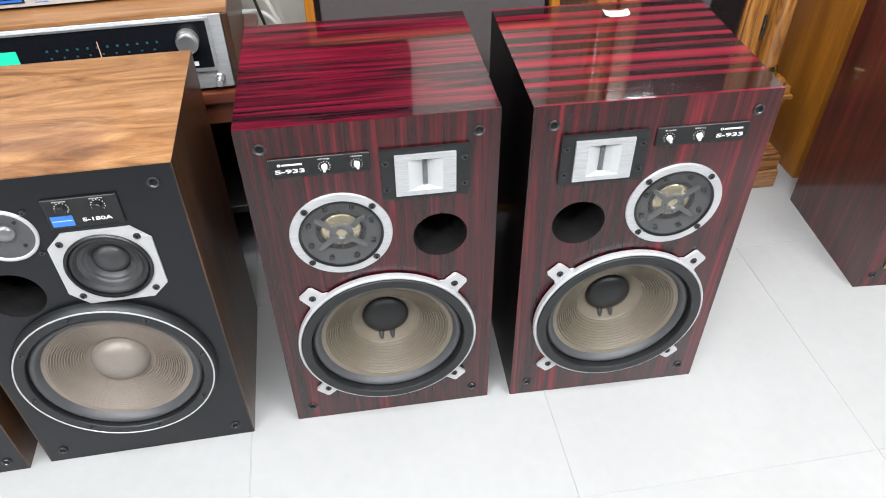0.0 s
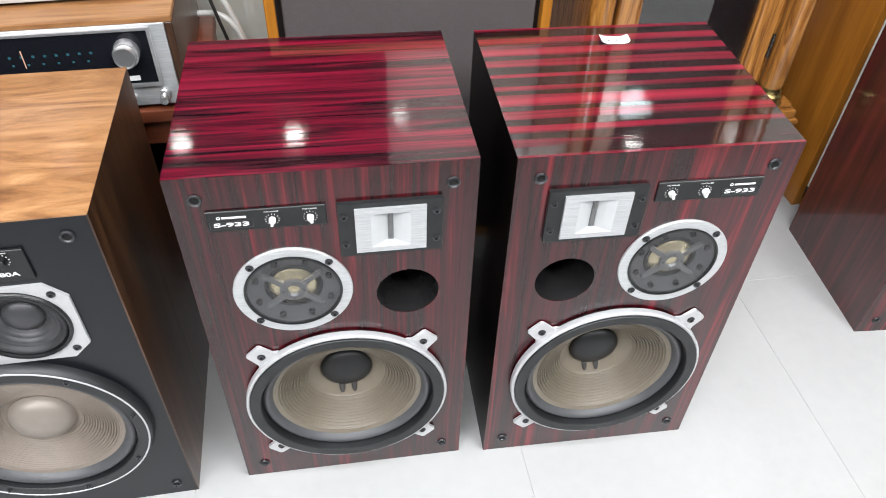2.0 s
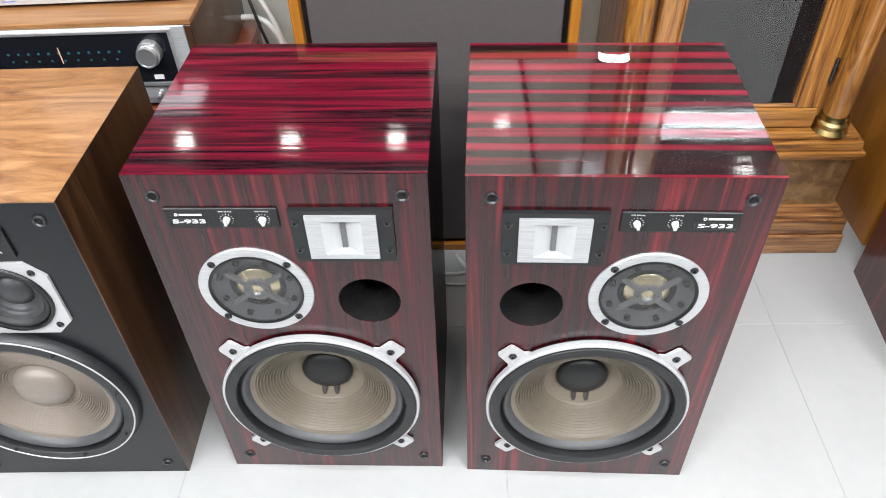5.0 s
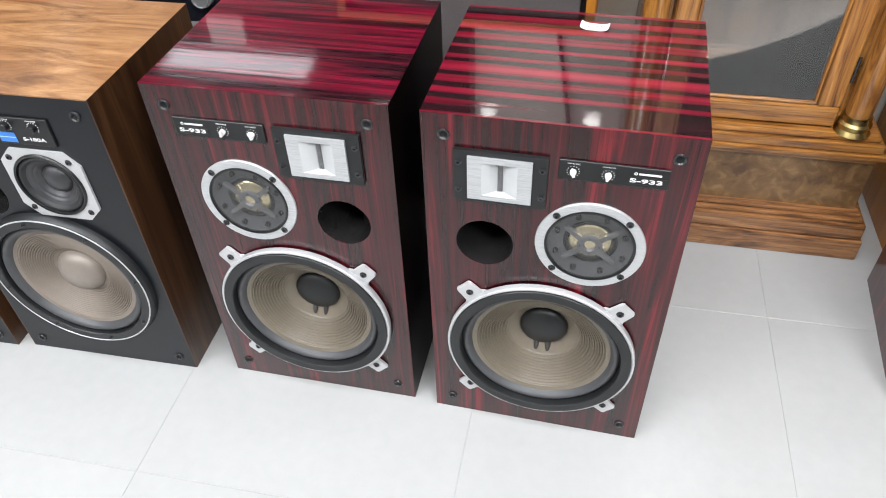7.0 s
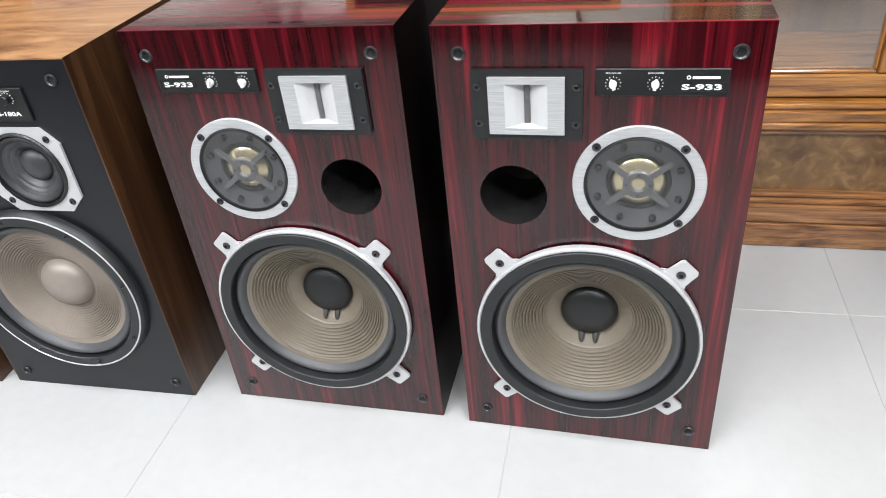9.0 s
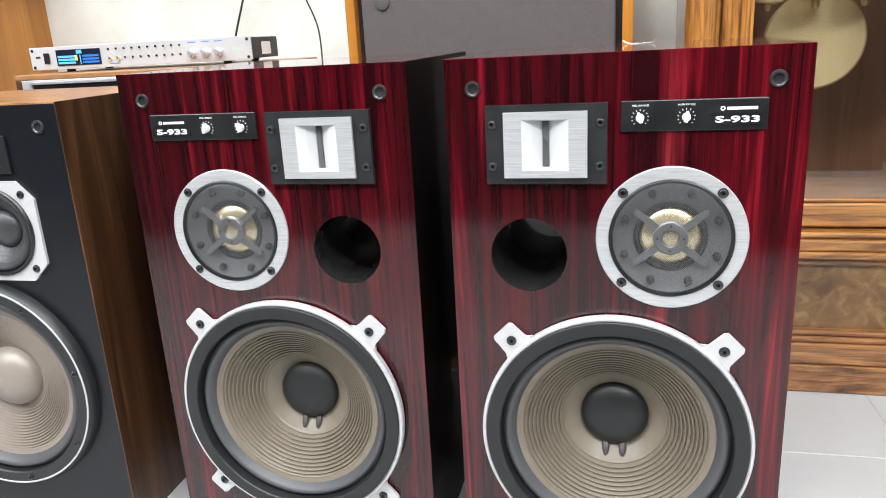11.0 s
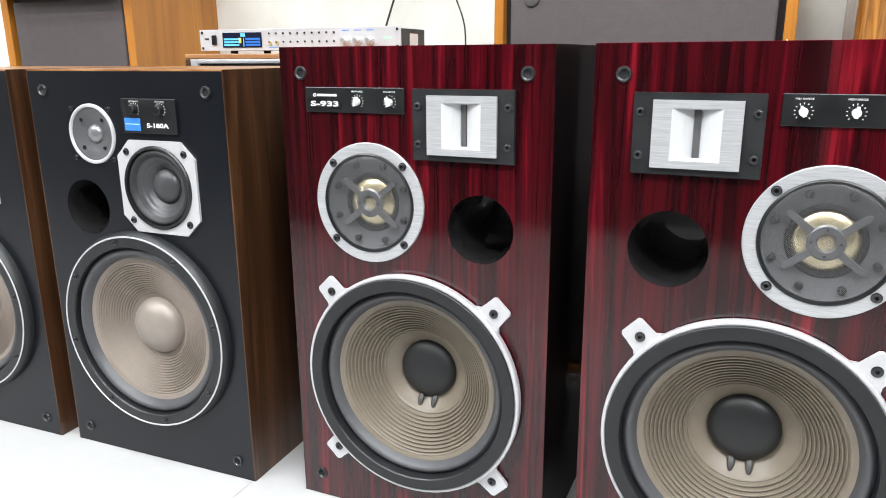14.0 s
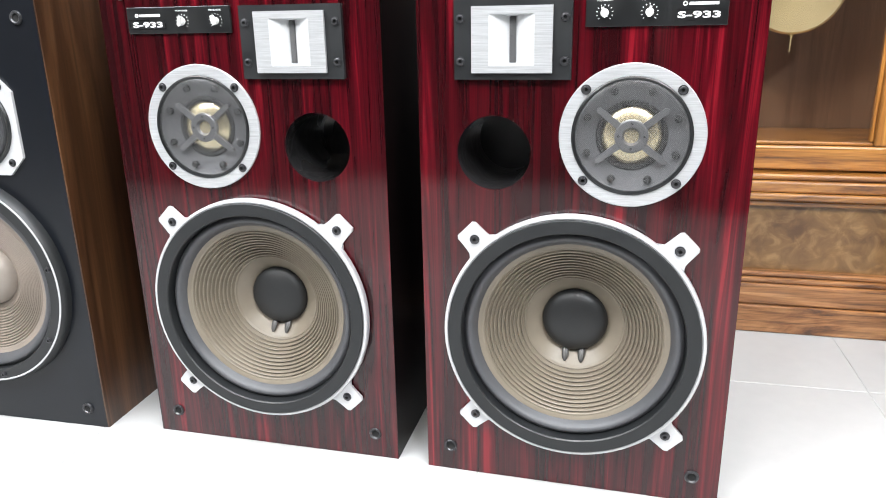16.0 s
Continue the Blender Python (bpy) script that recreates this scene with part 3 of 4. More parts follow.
def net_midrange(root, cx, cz):
    unit = new("midrange")
    unit.parent = root
    unit["label"] = "midrange unit behind wire net in silver ring"
    part("ring", lathe([(0.0660, 0.0), (0.0810, 0.0), (0.0812, 0.003), (0.0803, 0.0042), (0.0672, 0.0042), (0.0660, 0.003)], cx, cz, 80), brushed_silver, unit, "brushed aluminium ring", 35)
    part("net_rim", lathe([(0.0668, 0.001), (0.0668, 0.0055), (0.0655, 0.0062), (0.0632, 0.0055), (0.0625, 0.002)], cx, cz, 72), black_plastic, unit, "black net rim", 40)
    dome = [(0.0640 * math.cos(radians(a)), 0.0035 + 0.0075 * math.sin(radians(a))) for a in range(0, 91, 6)]
    dome[-1] = (0, dome[-1][1])
    cover = part("protective_net", lathe(dome, cx, cz, 72), net, unit, "fine grey wire net", 60)
    cover.visible_shadow = False
    part("back_plate", lathe([(0.066, 0.0005), (0.062, -0.002), (0.046, -0.006), (0.040, -0.008), (0.037, -0.013), (0.034, -0.014), (0, -0.014)], cx, cz, 64), plate_grey, unit, "grey cast plate", 35)
    gold = [(0.0345 * math.cos(radians(a)), -0.0135 + 0.0125 * math.sin(radians(a))) for a in range(0, 91, 9)]
    gold[-1] = (0, gold[-1][1])
    part("dome", lathe(gold, cx, cz, 48), gold_dome, unit, "gold-coloured metal dome", 60)
    part("dark_gap", lathe([(0.0340, -0.0130), (0.0350, -0.0060), (0.0385, -0.0058), (0.0400, -0.0075)], cx, cz, 48), hole_black, unit, "dark ring round the dome", 40)
    spider = lathe([(0.0190, -0.006), (0.0190, 0.0012), (0.0175, 0.0024), (0.0105, 0.0024), (0.0090, -0.0010)], cx, cz, 32)
    part("hub_cup", lathe([(0.0095, 0.0005), (0.0074, -0.0025), (0.0035, -0.0040), (0, -0.0043)], cx, cz, 24), spider_grey, unit, "hollow grey hub", 60)
    for k in range(4):
        a = radians(90 * k)
        part("hub_screw", lathe([(0.0015, 0.0), (0.0015, 0.0032), (0, 0.0033)], cx + 0.0142 * math.cos(a), cz + 0.0142 * math.sin(a), 10), black_plastic, unit)
    for k in range(4):
        a = radians(38 if k % 2 == 0 else -38) + (math.pi if k > 1 else 0)
        ca, sa = math.cos(a), math.sin(a)
        pts = [(cx + u * ca - v * sa, cz + u * sa + v * ca) for u, v in ((0.0175, -0.0040), (0.047, -0.0032), (0.0500, 0.0), (0.047, 0.0032), (0.0175, 0.0040))]
        prism(pts, -0.004, 0.0015, spider)
    part("phase_spider", spider, spider_grey, unit, "grey four-armed bracket", 35)
    for k in range(8):
        a = radians(22.5 + 45 * k)
        part("rivet", lathe([(0.0044, -0.004), (0.0044, 0.0008), (0.0034, 0.0016), (0, 0.0016)], cx + 0.0535 * math.cos(a), cz + 0.0535 * math.sin(a), 12), hole_black, unit, "", 40)
    for k in range(4):
        a = radians(45 + 90 * k)
        screw(unit, cx + 0.0735 * math.cos(a), cz + 0.0735 * math.sin(a), 0.0042, 0.0042)
    return unit


def ribbon_tweeter(root, cx, cz):
    """A slot tweeter: black plate, brushed square, white recessed horn, dark slot."""
    unit = new("tweeter")
    unit.parent = root
    unit["label"] = "slot tweeter in white recessed horn"
    frame_bm = bmesh.new()
    for x0, z0, x1, z1 in ((-0.067, -0.044, -0.040, 0.044), (0.040, -0.044, 0.067, 0.044), (-0.040, -0.044, 0.040, -0.033), (-0.040, 0.033, 0.040, 0.044)):
        box(cx + x0, -0.0075, cz + z0, cx + x1, 0.0, cz + z1, 0, 1, frame_bm)
    bmesh.ops.remove_doubles(frame_bm, verts=frame_bm.verts[:], dist=1e-5)
    part("mount_plate", frame_bm, black_frame, unit, "black mounting plate")
    hx, hz, d = 0.0460, 0.0365, 0.0115
    ix, iz = 0.0258, 0.0280
    bm = bmesh.new()
    vo = [bm.verts.new((cx + sx * hx, -d, cz + sz * hz)) for sx, sz in ((-1, -1), (1, -1), (1, 1), (-1, 1))]
    vi = [bm.verts.new((cx + sx * ix, -d, cz + sz * iz)) for sx, sz in ((-1, -1), (1, -1), (1, 1), (-1, 1))]
    vb = [bm.verts.new((v.co.x, -0.007, v.co.z)) for v in vo]
    for i in range(4):
        j = (i + 1) % 4
        bm.faces.new((vo[i], vo[j], vi[j], vi[i]))
        bm.faces.new((vo[i], vo[j], vb[j], vb[i]))
    part("face_plate", bm, brushed_silver, unit, "brushed aluminium square")
    bm = bmesh.new()
    deep, sx2, sz2 = -0.0005, 0.0034, 0.0255
    a = [bm.verts.new((cx + sx * ix, -d, cz + sz * iz)) for sx, sz in ((-1, -1), (1, -1), (1, 1), (-1, 1))]
    m = [bm.verts.new((cx + sx * 0.0135, -0.006, cz + sz * 0.0268)) for sx, sz in ((-1, -1), (1, -1), (1, 1), (-1, 1))]
    b = [bm.verts.new((cx + sx * sx2, -deep, cz + sz * sz2)) for sx, sz in ((-1, -1), (1, -1), (1, 1), (-1, 1))]
    for p, q in ((a, m), (m, b)):
        for i in range(4):
            bm.faces.new((p[i], p[(i + 1) % 4], q[(i + 1) % 4], q[i]))
    part("horn", bm, white_horn, unit, "white flared horn")
    part("slot", box(cx - 0.0037, -0.0005, cz - 0.0257, cx + 0.0037, 0.0015, cz + 0.0257), port_black, unit, "dark slot")
    slot_net = part("slot_net", box(cx - 0.0040, -0.0030, cz - 0.0253, cx + 0.0040, -0.0026, cz + 0.0253), net_fine, unit, "fine net over the slot")
    slot_net.visible_shadow = False
    for sx in (-1, 1):
        for sz in (-1, 1):
            screw(unit, cx + sx * 0.0595, cz + sz * 0.0235, 0.0075, 0.0040)
    return unit


def level_knob(parent, x, z, d, turn):
    """A white pointer knob with a ring of printed marks."""
    marks = bmesh.new()
    for k in range(-5, 6):
        a = radians(90 - 27 * k)
        ca, sa = math.cos(a), math.sin(a)
        pts = [(x + u * ca - v * sa, z + u * sa + v * ca) for u, v in ((0.0076, -0.0004), (0.0092, -0.0004), (0.0092, 0.0004), (0.0076, 0.0004))]
        prism(pts, d, d + 0.0002, marks)
    part("scale_marks", marks, print_white, parent)
    bm = lathe([(0.0045, d), (0.0043, d + 0.005), (0.0038, d + 0.0058), (0, d + 0.0058)], x, z, 20)
    a = radians(turn)
    ca, sa = math.cos(a), math.sin(a)
    prism([(x + u * ca - v * sa, z + u * sa + v * ca) for u, v in ((-0.0048, -0.0018), (0.0064, -0.0013), (0.0064, 0.0013), (-0.0048, 0.0018))], d + 0.002, d + 0.0085, bm)
    part("level_knob", bm, white_knob, parent, "white pointer knob", 35)


def red_speaker(name, flip, label, group, side=None, front=None, top=None):
    """flip=1: tweeter and port on the left as one faces it; flip=-1: mirrored."""
    root = thing(name, label, "loudspeaker", group)
    s = flip
    holes = [(-0.099 * s, 0.4447, 0.0445), (0.059 * s, 0.4695, 0.068), (0.0, 0.2165, 0.1505), (-0.0772 * s, 0.5748, 0.034)]
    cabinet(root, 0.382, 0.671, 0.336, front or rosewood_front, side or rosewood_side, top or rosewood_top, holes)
    port(root, -0.099 * s, 0.4447, 0.0445)
    big_woofer(root, 0, 0.2165)
    net_midrange(root, 0.059 * s, 0.4680)
    ribbon_tweeter(root, -0.0772 * s, 0.5748)
    panel = part("control_panel", box(0.0767 * s - 0.0733, -0.004, 0.587, 0.0767 * s + 0.0733, 0.0, 0.6195, 0.0008), panel_black, root, "black level control panel")
    for u, txt, turn in ((0.0235, "MID RANGE", 110), (0.0705, "HIGH RANGE", 80)):
        x = u * s
        level_knob(panel, x, 0.6015, 0.004, turn)
        lettering("caption", txt, x - 0.0085, 0.6135, 0.017, 0.0020, 0.004, print_white, panel)
    c = 0.1207 * s
    part("name_frame", bars([(c - 0.0262, 0.5925, c + 0.0262, 0.5931), (c - 0.0262, 0.6037, c + 0.0262, 0.6043), (c - 0.0262, 0.5931, c - 0.0256, 0.6037), (c + 0.0256, 0.5931, c + 0.0262, 0.6037)], 0.004, 0.0046), port_black, panel)
    lettering("model_name", "S-933", c - 0.0215, 0.5946, 0.0430, 0.0070, 0.004, print_white, panel, 0.03)
    part("maker_mark", bars([(c - 0.0105, 0.6078, c + 0.019, 0.6108)], 0.004, 0.0043), print_white, panel)
    part("maker_emblem", lathe([(0.0024, 0.004), (0.0024, 0.0043), (0.0013, 0.0043), (0.0013, 0.004)], c - 0.0145, 0.6094, 16), print_white, panel)
    for sx in (-1, 1):
        grille_socket(root, sx * 0.158, 0.6375)
        grille_socket(root, sx * 0.158, 0.0375)
    return root


spk = red_speaker("loudspeaker", 1, "glossy red rosewood loudspeaker with tan woofer, paper sticker on top", "red loudspeakers", side=rosewood_shaded)
spk.matrix_world = pose(0.4495, 0.8790, 0, 0, 0, 1.0)
spk = red_speaker("loudspeaker", -1, "glossy red rosewood loudspeaker with tan woofer, beside walnut loudspeaker", "red loudspeakers", side=rosewood_shaded, front=rosewood_front_fine, top=rosewood_top_wavy)
spk.matrix_world = pose(0.022, 0.8725, 0, 0, 0, 2.0)

# a torn paper sticker on the tweeter-left cabinet's lid
sticker = thing("sticker", "small torn white paper sticker with pencil writing", "sticker")
curl = bmesh.new()
layers = []
for lift in (0.0002, 0.0006):
    rows = []
    for x, z0, z1 in ((-0.0225, -0.011, 0.010), (-0.0205, -0.0125, 0.012), (-0.017, -0.0115, 0.0125), (-0.010, -0.0130, 0.0120), (0.0, -0.0120, 0.0115), (0.010, -0.0125, 0.0110), (0.017, -0.0120, 0.0120), (0.0205, -0.0130, 0.0115), (0.0225, -0.010, 0.008)):
        up = lift + 0.0045 * max(0.0, abs(x) / 0.0225 - 0.62) ** 1.6 / 0.213
        rows.append([curl.verts.new((x, -up, z)) for z in (z0, z1)])
    layers.append(rows)
for rows in layers:
    for p, q in zip(rows, rows[1:]):
        curl.faces.new((p[0], q[0], q[1], p[1]))
for k in range(8):
    for e in (0, 1):
        curl.faces.new((layers[0][k][e], layers[0][k + 1][e], layers[1][k + 1][e], layers[1][k][e]))
for k in (0, 8):
    curl.faces.new((layers[0][k][0], layers[0][k][1], layers[1][k][1], layers[1][k][0]))
part("sheet", curl, paper, sticker, "torn sheet with curled ends", 50)
part("scribble", bars([(-0.013, -0.004, -0.006, -0.0028), (-0.010, -0.004, -0.009, 0.005), (-0.002, -0.005, 0.003, -0.0038), (0.003, -0.005, 0.0042, 0.005), (0.008, -0.003, 0.014, -0.0018), (0.008, 0.003, 0.013, 0.0042)], 0.0006, 0.0011), ink, sticker)
sticker.matrix_world = pose(0.4655, 1.166, 0.6712, -90, 0, -3)

# ---------------------------------------------------------------- the walnut loudspeakers with black fronts


def walnut_speaker(label):
    root = thing("loudspeaker", label, "loudspeaker", "walnut loudspeakers")
    w, h, depth = 0.380, 0.642, 0.338
    holes = [(-0.0945, 0.4285, 0.0445), (0.0565, 0.469, 0.0655), (-0.0645, 0.5455, 0.040), (0.001, 0.2325, 0.1475)]
    cabinet(root, w, h, depth, black_baffle, walnut_side_shaded, walnut_top, holes, inset=0.0022, proud=0.0003)
    port(root, -0.0945, 0.4285, 0.0445)
    # woofer
    unit = new("woofer")
    unit.parent = root
    unit["label"] = "black-framed woofer with beige ridged cone"
    cx, cz = 0.001, 0.2325
    part("frame_ring", lathe([(0.143, 0.0), (0.1650, 0.0), (0.1645, 0.0080), (0.1605, 0.0155), (0.1590, 0.0168), (0.1420, 0.0168), (0.1405, 0.015), (0.140, 0.002)], cx, cz, 96), black_frame, unit, "black cast frame", 35)
    part("trim_line", lathe([(0.1596, 0.0160), (0.1592, 0.0174), (0.1572, 0.0176), (0.1566, 0.0166)], cx, cz, 96), white_metal, unit, "bright thin trim ring", 40)
    roll = [(0.1412 - 0.0208 * i / 16, 0.003 + 0.010 * math.sin(math.pi * i / 16) - 0.005 * i / 16) for i in range(17)]
    part("surround", lathe(roll, cx, cz, 96), rubber, unit, "grey rolled surround", 60)
    part("cone", lathe(cone_profile(0.1210, 0.044, -0.001, -0.030, 16, 0.10, 0.94, 0.0019), cx, cz, 96), cone_beige, unit, "beige paper cone with concentric ridges", 180)
    cap = [(0.0478 * math.cos(radians(a)), -0.029 + 0.030 * math.sin(radians(a))) for a in range(0, 91, 9)]
    cap[-1] = (0, cap[-1][1])
    part("dust_cap", lathe(cap, cx, cz, 48), cap_beige, unit, "large rounded grey-beige dust cap", 60)
    for k in range(8):
        a = radians(12 + 45 * k)
        screw(unit, cx + 0.1500 * math.cos(a), cz + 0.1500 * math.sin(a), 0.0168, 0.0034)
    # midrange
    unit = new("midrange")
    unit.parent = root
    unit["label"] = "midrange with dark cone in white octagonal plate"
    cx, cz = 0.0575, 0.4690
    part("mount_plate", ring_plate(octagon(cx, cz, 0.0735, 0.0705, 0.025), cx, cz, 0.063, 0.0, 0.0045), white_metal, unit, "white octagonal plate")
    part("rim", lathe([(0.0635, 0.0), (0.0633, 0.0065), (0.0615, 0.0085), (0.0585, 0.0075), (0.057, 0.002)], cx, cz, 64), black_plastic, unit, "", 40)
    roll = [(0.058 - 0.010 * i / 10, 0.002 + 0.004 * math.sin(math.pi * i / 10)) for i in range(11)]
    part("surround", lathe(roll + [(0.046, 0.0)], cx, cz, 64), dark_rubber, unit, "dark pleated surround", 60)
    part("cone", lathe(cone_profile(0.0470, 0.024, 0.0, -0.018, 2, amp=0.0003), cx, cz, 64), mid_grey, unit, "grey cone", 60)
    cap = [(0.027 * math.cos(radians(a)), -0.0175 + 0.015 * math.sin(radians(a))) for a in range(0, 91, 9)]
    cap[-1] = (0, cap[-1][1])
    part("dust_cap", lathe(cap, cx, cz, 40), mid_grey, unit, "grey rounded dust cap", 60)
    for sx in (-1, 1):
        for sz in (-1, 1):
            screw(unit, cx + sx * 0.0545, cz + sz * 0.0525, 0.0045, 0.0042)
    # tweeter
    unit = new("tweeter")
    unit.parent = root
    unit["label"] = "small cone tweeter in silver ring"
    cx, cz = -0.0645, 0.5455
    part("ring", lathe([(0.0405, 0.0), (0.0460, 0.0), (0.0460, 0.003), (0.0450, 0.0042), (0.0418, 0.0042), (0.0405, 0.002)], cx, cz, 56), white_metal, unit, "silver ring", 40)
    part("cone", lathe(cone_profile(0.0410, 0.012, 0.002, -0.006, 1, amp=0.0002), cx, cz, 48), tweeter_grey, unit, "grey paper cone", 60)
    cap = [(0.0145 * math.cos(radians(a)), -0.006 + 0.009 * math.sin(radians(a))) for a in range(0, 91, 10)]
    cap[-1] = (0, cap[-1][1])
    part("dome", lathe(cap, cx, cz, 32), dome_silver, unit, "pale silver dome", 60)
    for k in range(4):
        a = radians(45 + 90 * k)
        part("pad", lathe([(0.003, 0.0), (0.003, 0.0012), (0, 0.0015)], cx + 0.030 * math.cos(a), cz + 0.030 * math.sin(a), 10), black_plastic, unit, "", 40)
        screw(unit, cx + 0.0545 * math.cos(a), cz + 0.0535 * math.sin(a), 0.0015, 0.0032)
    # control panel
    panel = part("control_panel", box(0.0025, -0.0045, 0.5500, 0.1045, 0.0, 0.6005, 0.0008), panel_black, root, "black panel with two level dials")
    for u, txt in ((0.0276, "MID RANGE"), (0.0767, "HIGH RANGE")):
        lettering("caption", txt, u - 0.009, 0.5957, 0.018, 0.0019, 0.0045, print_white, panel)
        marks = bmesh.new()
        for k in range(-5, 6):
            a = radians(90 - 27 * k)
            ca, sa = math.cos(a), math.sin(a)
            prism([(u + p * ca - q * sa, 0.5848 + p * sa + q * ca) for p, q in ((0.0085, -0.0006), (0.0102, -0.0006), (0.0102, 0.0006), (0.0085, 0.0006))], 0.0045, 0.0047, marks)
        part("scale_marks", marks, print_white, panel)
        knob = lathe([(0.0068, 0.0045), (0.0066, 0.012), (0.0058, 0.013), (0.003, 0.013), (0, 0.013)], u, 0.5848, 20)
        part("level_knob", knob, black_plastic, panel, "black level knob", 35)
    badge = part("badge", bars([(0.0070, 0.5537, 0.0372, 0.5722)], 0.0045, 0.0050), print_blue, panel, "blue rectangular maker's badge")
    part("badge_line", bars([(0.0085, 0.5628, 0.0357, 0.5640)], 0.0050, 0.0052), pale_blue, badge)
    lettering("model_name", "S-180A", 0.0490, 0.5586, 0.0410, 0.0068, 0.0045, print_white, panel, 0.03)
    for sx in (-1, 1):
        grille_socket(root, sx * 0.1585, 0.6105)
        grille_socket(root, sx * 0.1585, 0.0310)
    return root


wal = walnut_speaker("walnut loudspeaker with black front and beige woofer, grille off")
wal.matrix_world = pose(-0.4435, 0.8360, 0, 0, 0, 3.4)
copy_thing(wal, pose(-0.858, 0.803, 0, 0, 0, 3.8))

# ---------------------------------------------------------------- the dark loudspeaker on the other side
dark = red_speaker("loudspeaker", 1, "dark brown-red rosewood loudspeaker standing before golden wooden cabinet", "red loudspeakers")
part("maker_plate", box(-0.141, -0.0045, 0.058, -0.088, -0.0005, 0.080, 0.001), old_brass, dark, "small brass maker's plate")
dark.matrix_world = pose(1.305, 1.0787, 0, 0, 0, -1.75)

# golden cabinet behind it
gold_cab = thing("loudspeaker_cabinet", "tall golden-brown wooden loudspeaker cabinet with pale piping", "loudspeaker")
w, h, dp = 0.42, 1.0, 0.33
part("side_panel", box(0, 0, 0, 0.022, dp, h, 0.003, 2), golden_wood, gold_cab)
part("side_panel", box(w - 0.022, 0, 0, w, dp, h, 0.003, 2), golden_wood, gold_cab)
part("top_panel", box(0.022, 0, h - 0.022, w - 0.022, dp, h, 0.002), golden_wood_x, gold_cab)
part("bottom_panel", box(0.022, 0, 0, w - 0.022, dp, 0.022), golden_wood_x, gold_cab)
part("back_panel", box(0.022, dp - 0.012, 0.022, w - 0.022, dp, h - 0.022), dark_inside, gold_cab)
part("grille", box(0.027, 0.010, 0.032, w - 0.027, 0.024, h - 0.027, 0.003, 2), grille_cloth, gold_cab, "dark grille cloth")
part("piping", box(0.0225, -0.002, 0.060, 0.0265, 0.004, h - 0.03, 0.001), white_plastic, gold_cab, "pale piping along the edge")
gold_cab.matrix_world = pose(1.174, 1.510, 0, 0, 0, 3.0)

# ---------------------------------------------------------------- the large grilled loudspeakers against the wall


def grilled_speaker(label, w, h, dp, edge):
    root = thing("loudspeaker", label, "loudspeaker", "grilled loudspeakers")
    part("side_panel", box(-w / 2, 0, 0, -w / 2 + edge, dp, h, 0.0015), golden_wood, root)
    part("side_panel", box(w / 2 - edge, 0, 0, w / 2, dp, h, 0.0015), golden_wood, root)
    part("top_panel", box(-w / 2 + edge, 0, h - edge, w / 2 - edge, dp, h, 0.0012), golden_wood_x, root)
    part("bottom_panel", box(-w / 2 + edge, 0, 0, w / 2 - edge, dp, edge, 0.0012), golden_wood_x, root)
    part("back_panel", box(-w / 2 + edge, dp - 0.012, edge, w / 2 - edge, dp, h - edge), dark_inside, root)
    part("inner_board", box(-w / 2 + edge, 0.022, edge, w / 2 - edge, 0.030, h - edge), dark_paint_and_shade, root)
    part("grille", box(-w / 2 + edge + 0.012, 0.006, edge + 0.012, w / 2 - edge - 0.012, 0.0215, h - edge - 0.013, 0.005, 3), grille_cloth, root, "brown-grey cloth grille", 40)
    return root


far = grilled_speaker("large orange-framed loudspeaker with brown-grey cloth grille", 0.543, 0.836, 0.29, 0.019)
part("badge", lathe([(0.0145, -0.006), (0.0145, -0.003), (0.012, -0.002), (0, -0.002)], -0.197, 0.763, 32), badge_grey, far, "round grey maker's badge", 40)
far.matrix_world = pose(0.177, 1.460, 0, 0, 0, 2.0)
left = grilled_speaker("golden-brown loudspeaker with dark cloth grille, amplifier on top", 0.46, 0.842, 0.33, 0.026)
left.matrix_world = pose(-1.274, 1.405, 0, 0, 0, 3.0)

# amplifier on the golden loudspeaker
amp = thing("amplifier", "vintage amplifier, silver front and walnut case, standing on loudspeaker", "amplifier")
part("case", box(-0.22, 0.012, 0.012, 0.22, 0.36, 0.150, 0.004, 2), amp_wood, amp, "walnut-veneered wooden case")
part("front_plate", box(-0.222, 0.0, 0.010, 0.222, 0.0118, 0.152, 0.0015), brushed_silver, amp, "silver front plate")
for k in range(6):
    part("lever", lathe([(0.004, 0.0), (0.004, 0.012), (0.003, 0.016), (0, 0.016)], 0.05 + 0.022 * k, 0.045, 14), chrome, amp, "", 40)
for k, x in enumerate((-0.17, -0.09, -0.02)):
    part("knob", lathe([(0.016, 0.0), (0.016, 0.016), (0.0145, 0.018), (0, 0.018)], x, 0.085, 32), chrome, amp, "", 35)
for yy in (0.05, 0.325):
    bm = lathe([(0.006, 0), (0.006, 0.002), (0, 0.003)], 0, 0, 14)
    bmesh.ops.transform(bm, matrix=Matrix.Translation((0.22, yy, 0.030)) @ Matrix.Rotation(radians(90), 4, "Z"), verts=bm.verts[:])
    part("case_screw", bm, screw_metal, amp)
for sx in (-0.19, 0.19):
    for yy in (0.115, 0.335):
        part("foot", turned([(0, 0), (0.013, 0), (0.013, 0.012), (0, 0.012)], sx, yy, 16), black_plastic, amp)
amp.matrix_world = pose(-1.240, 1.322, 0.8425, 0, 0, 3.0)

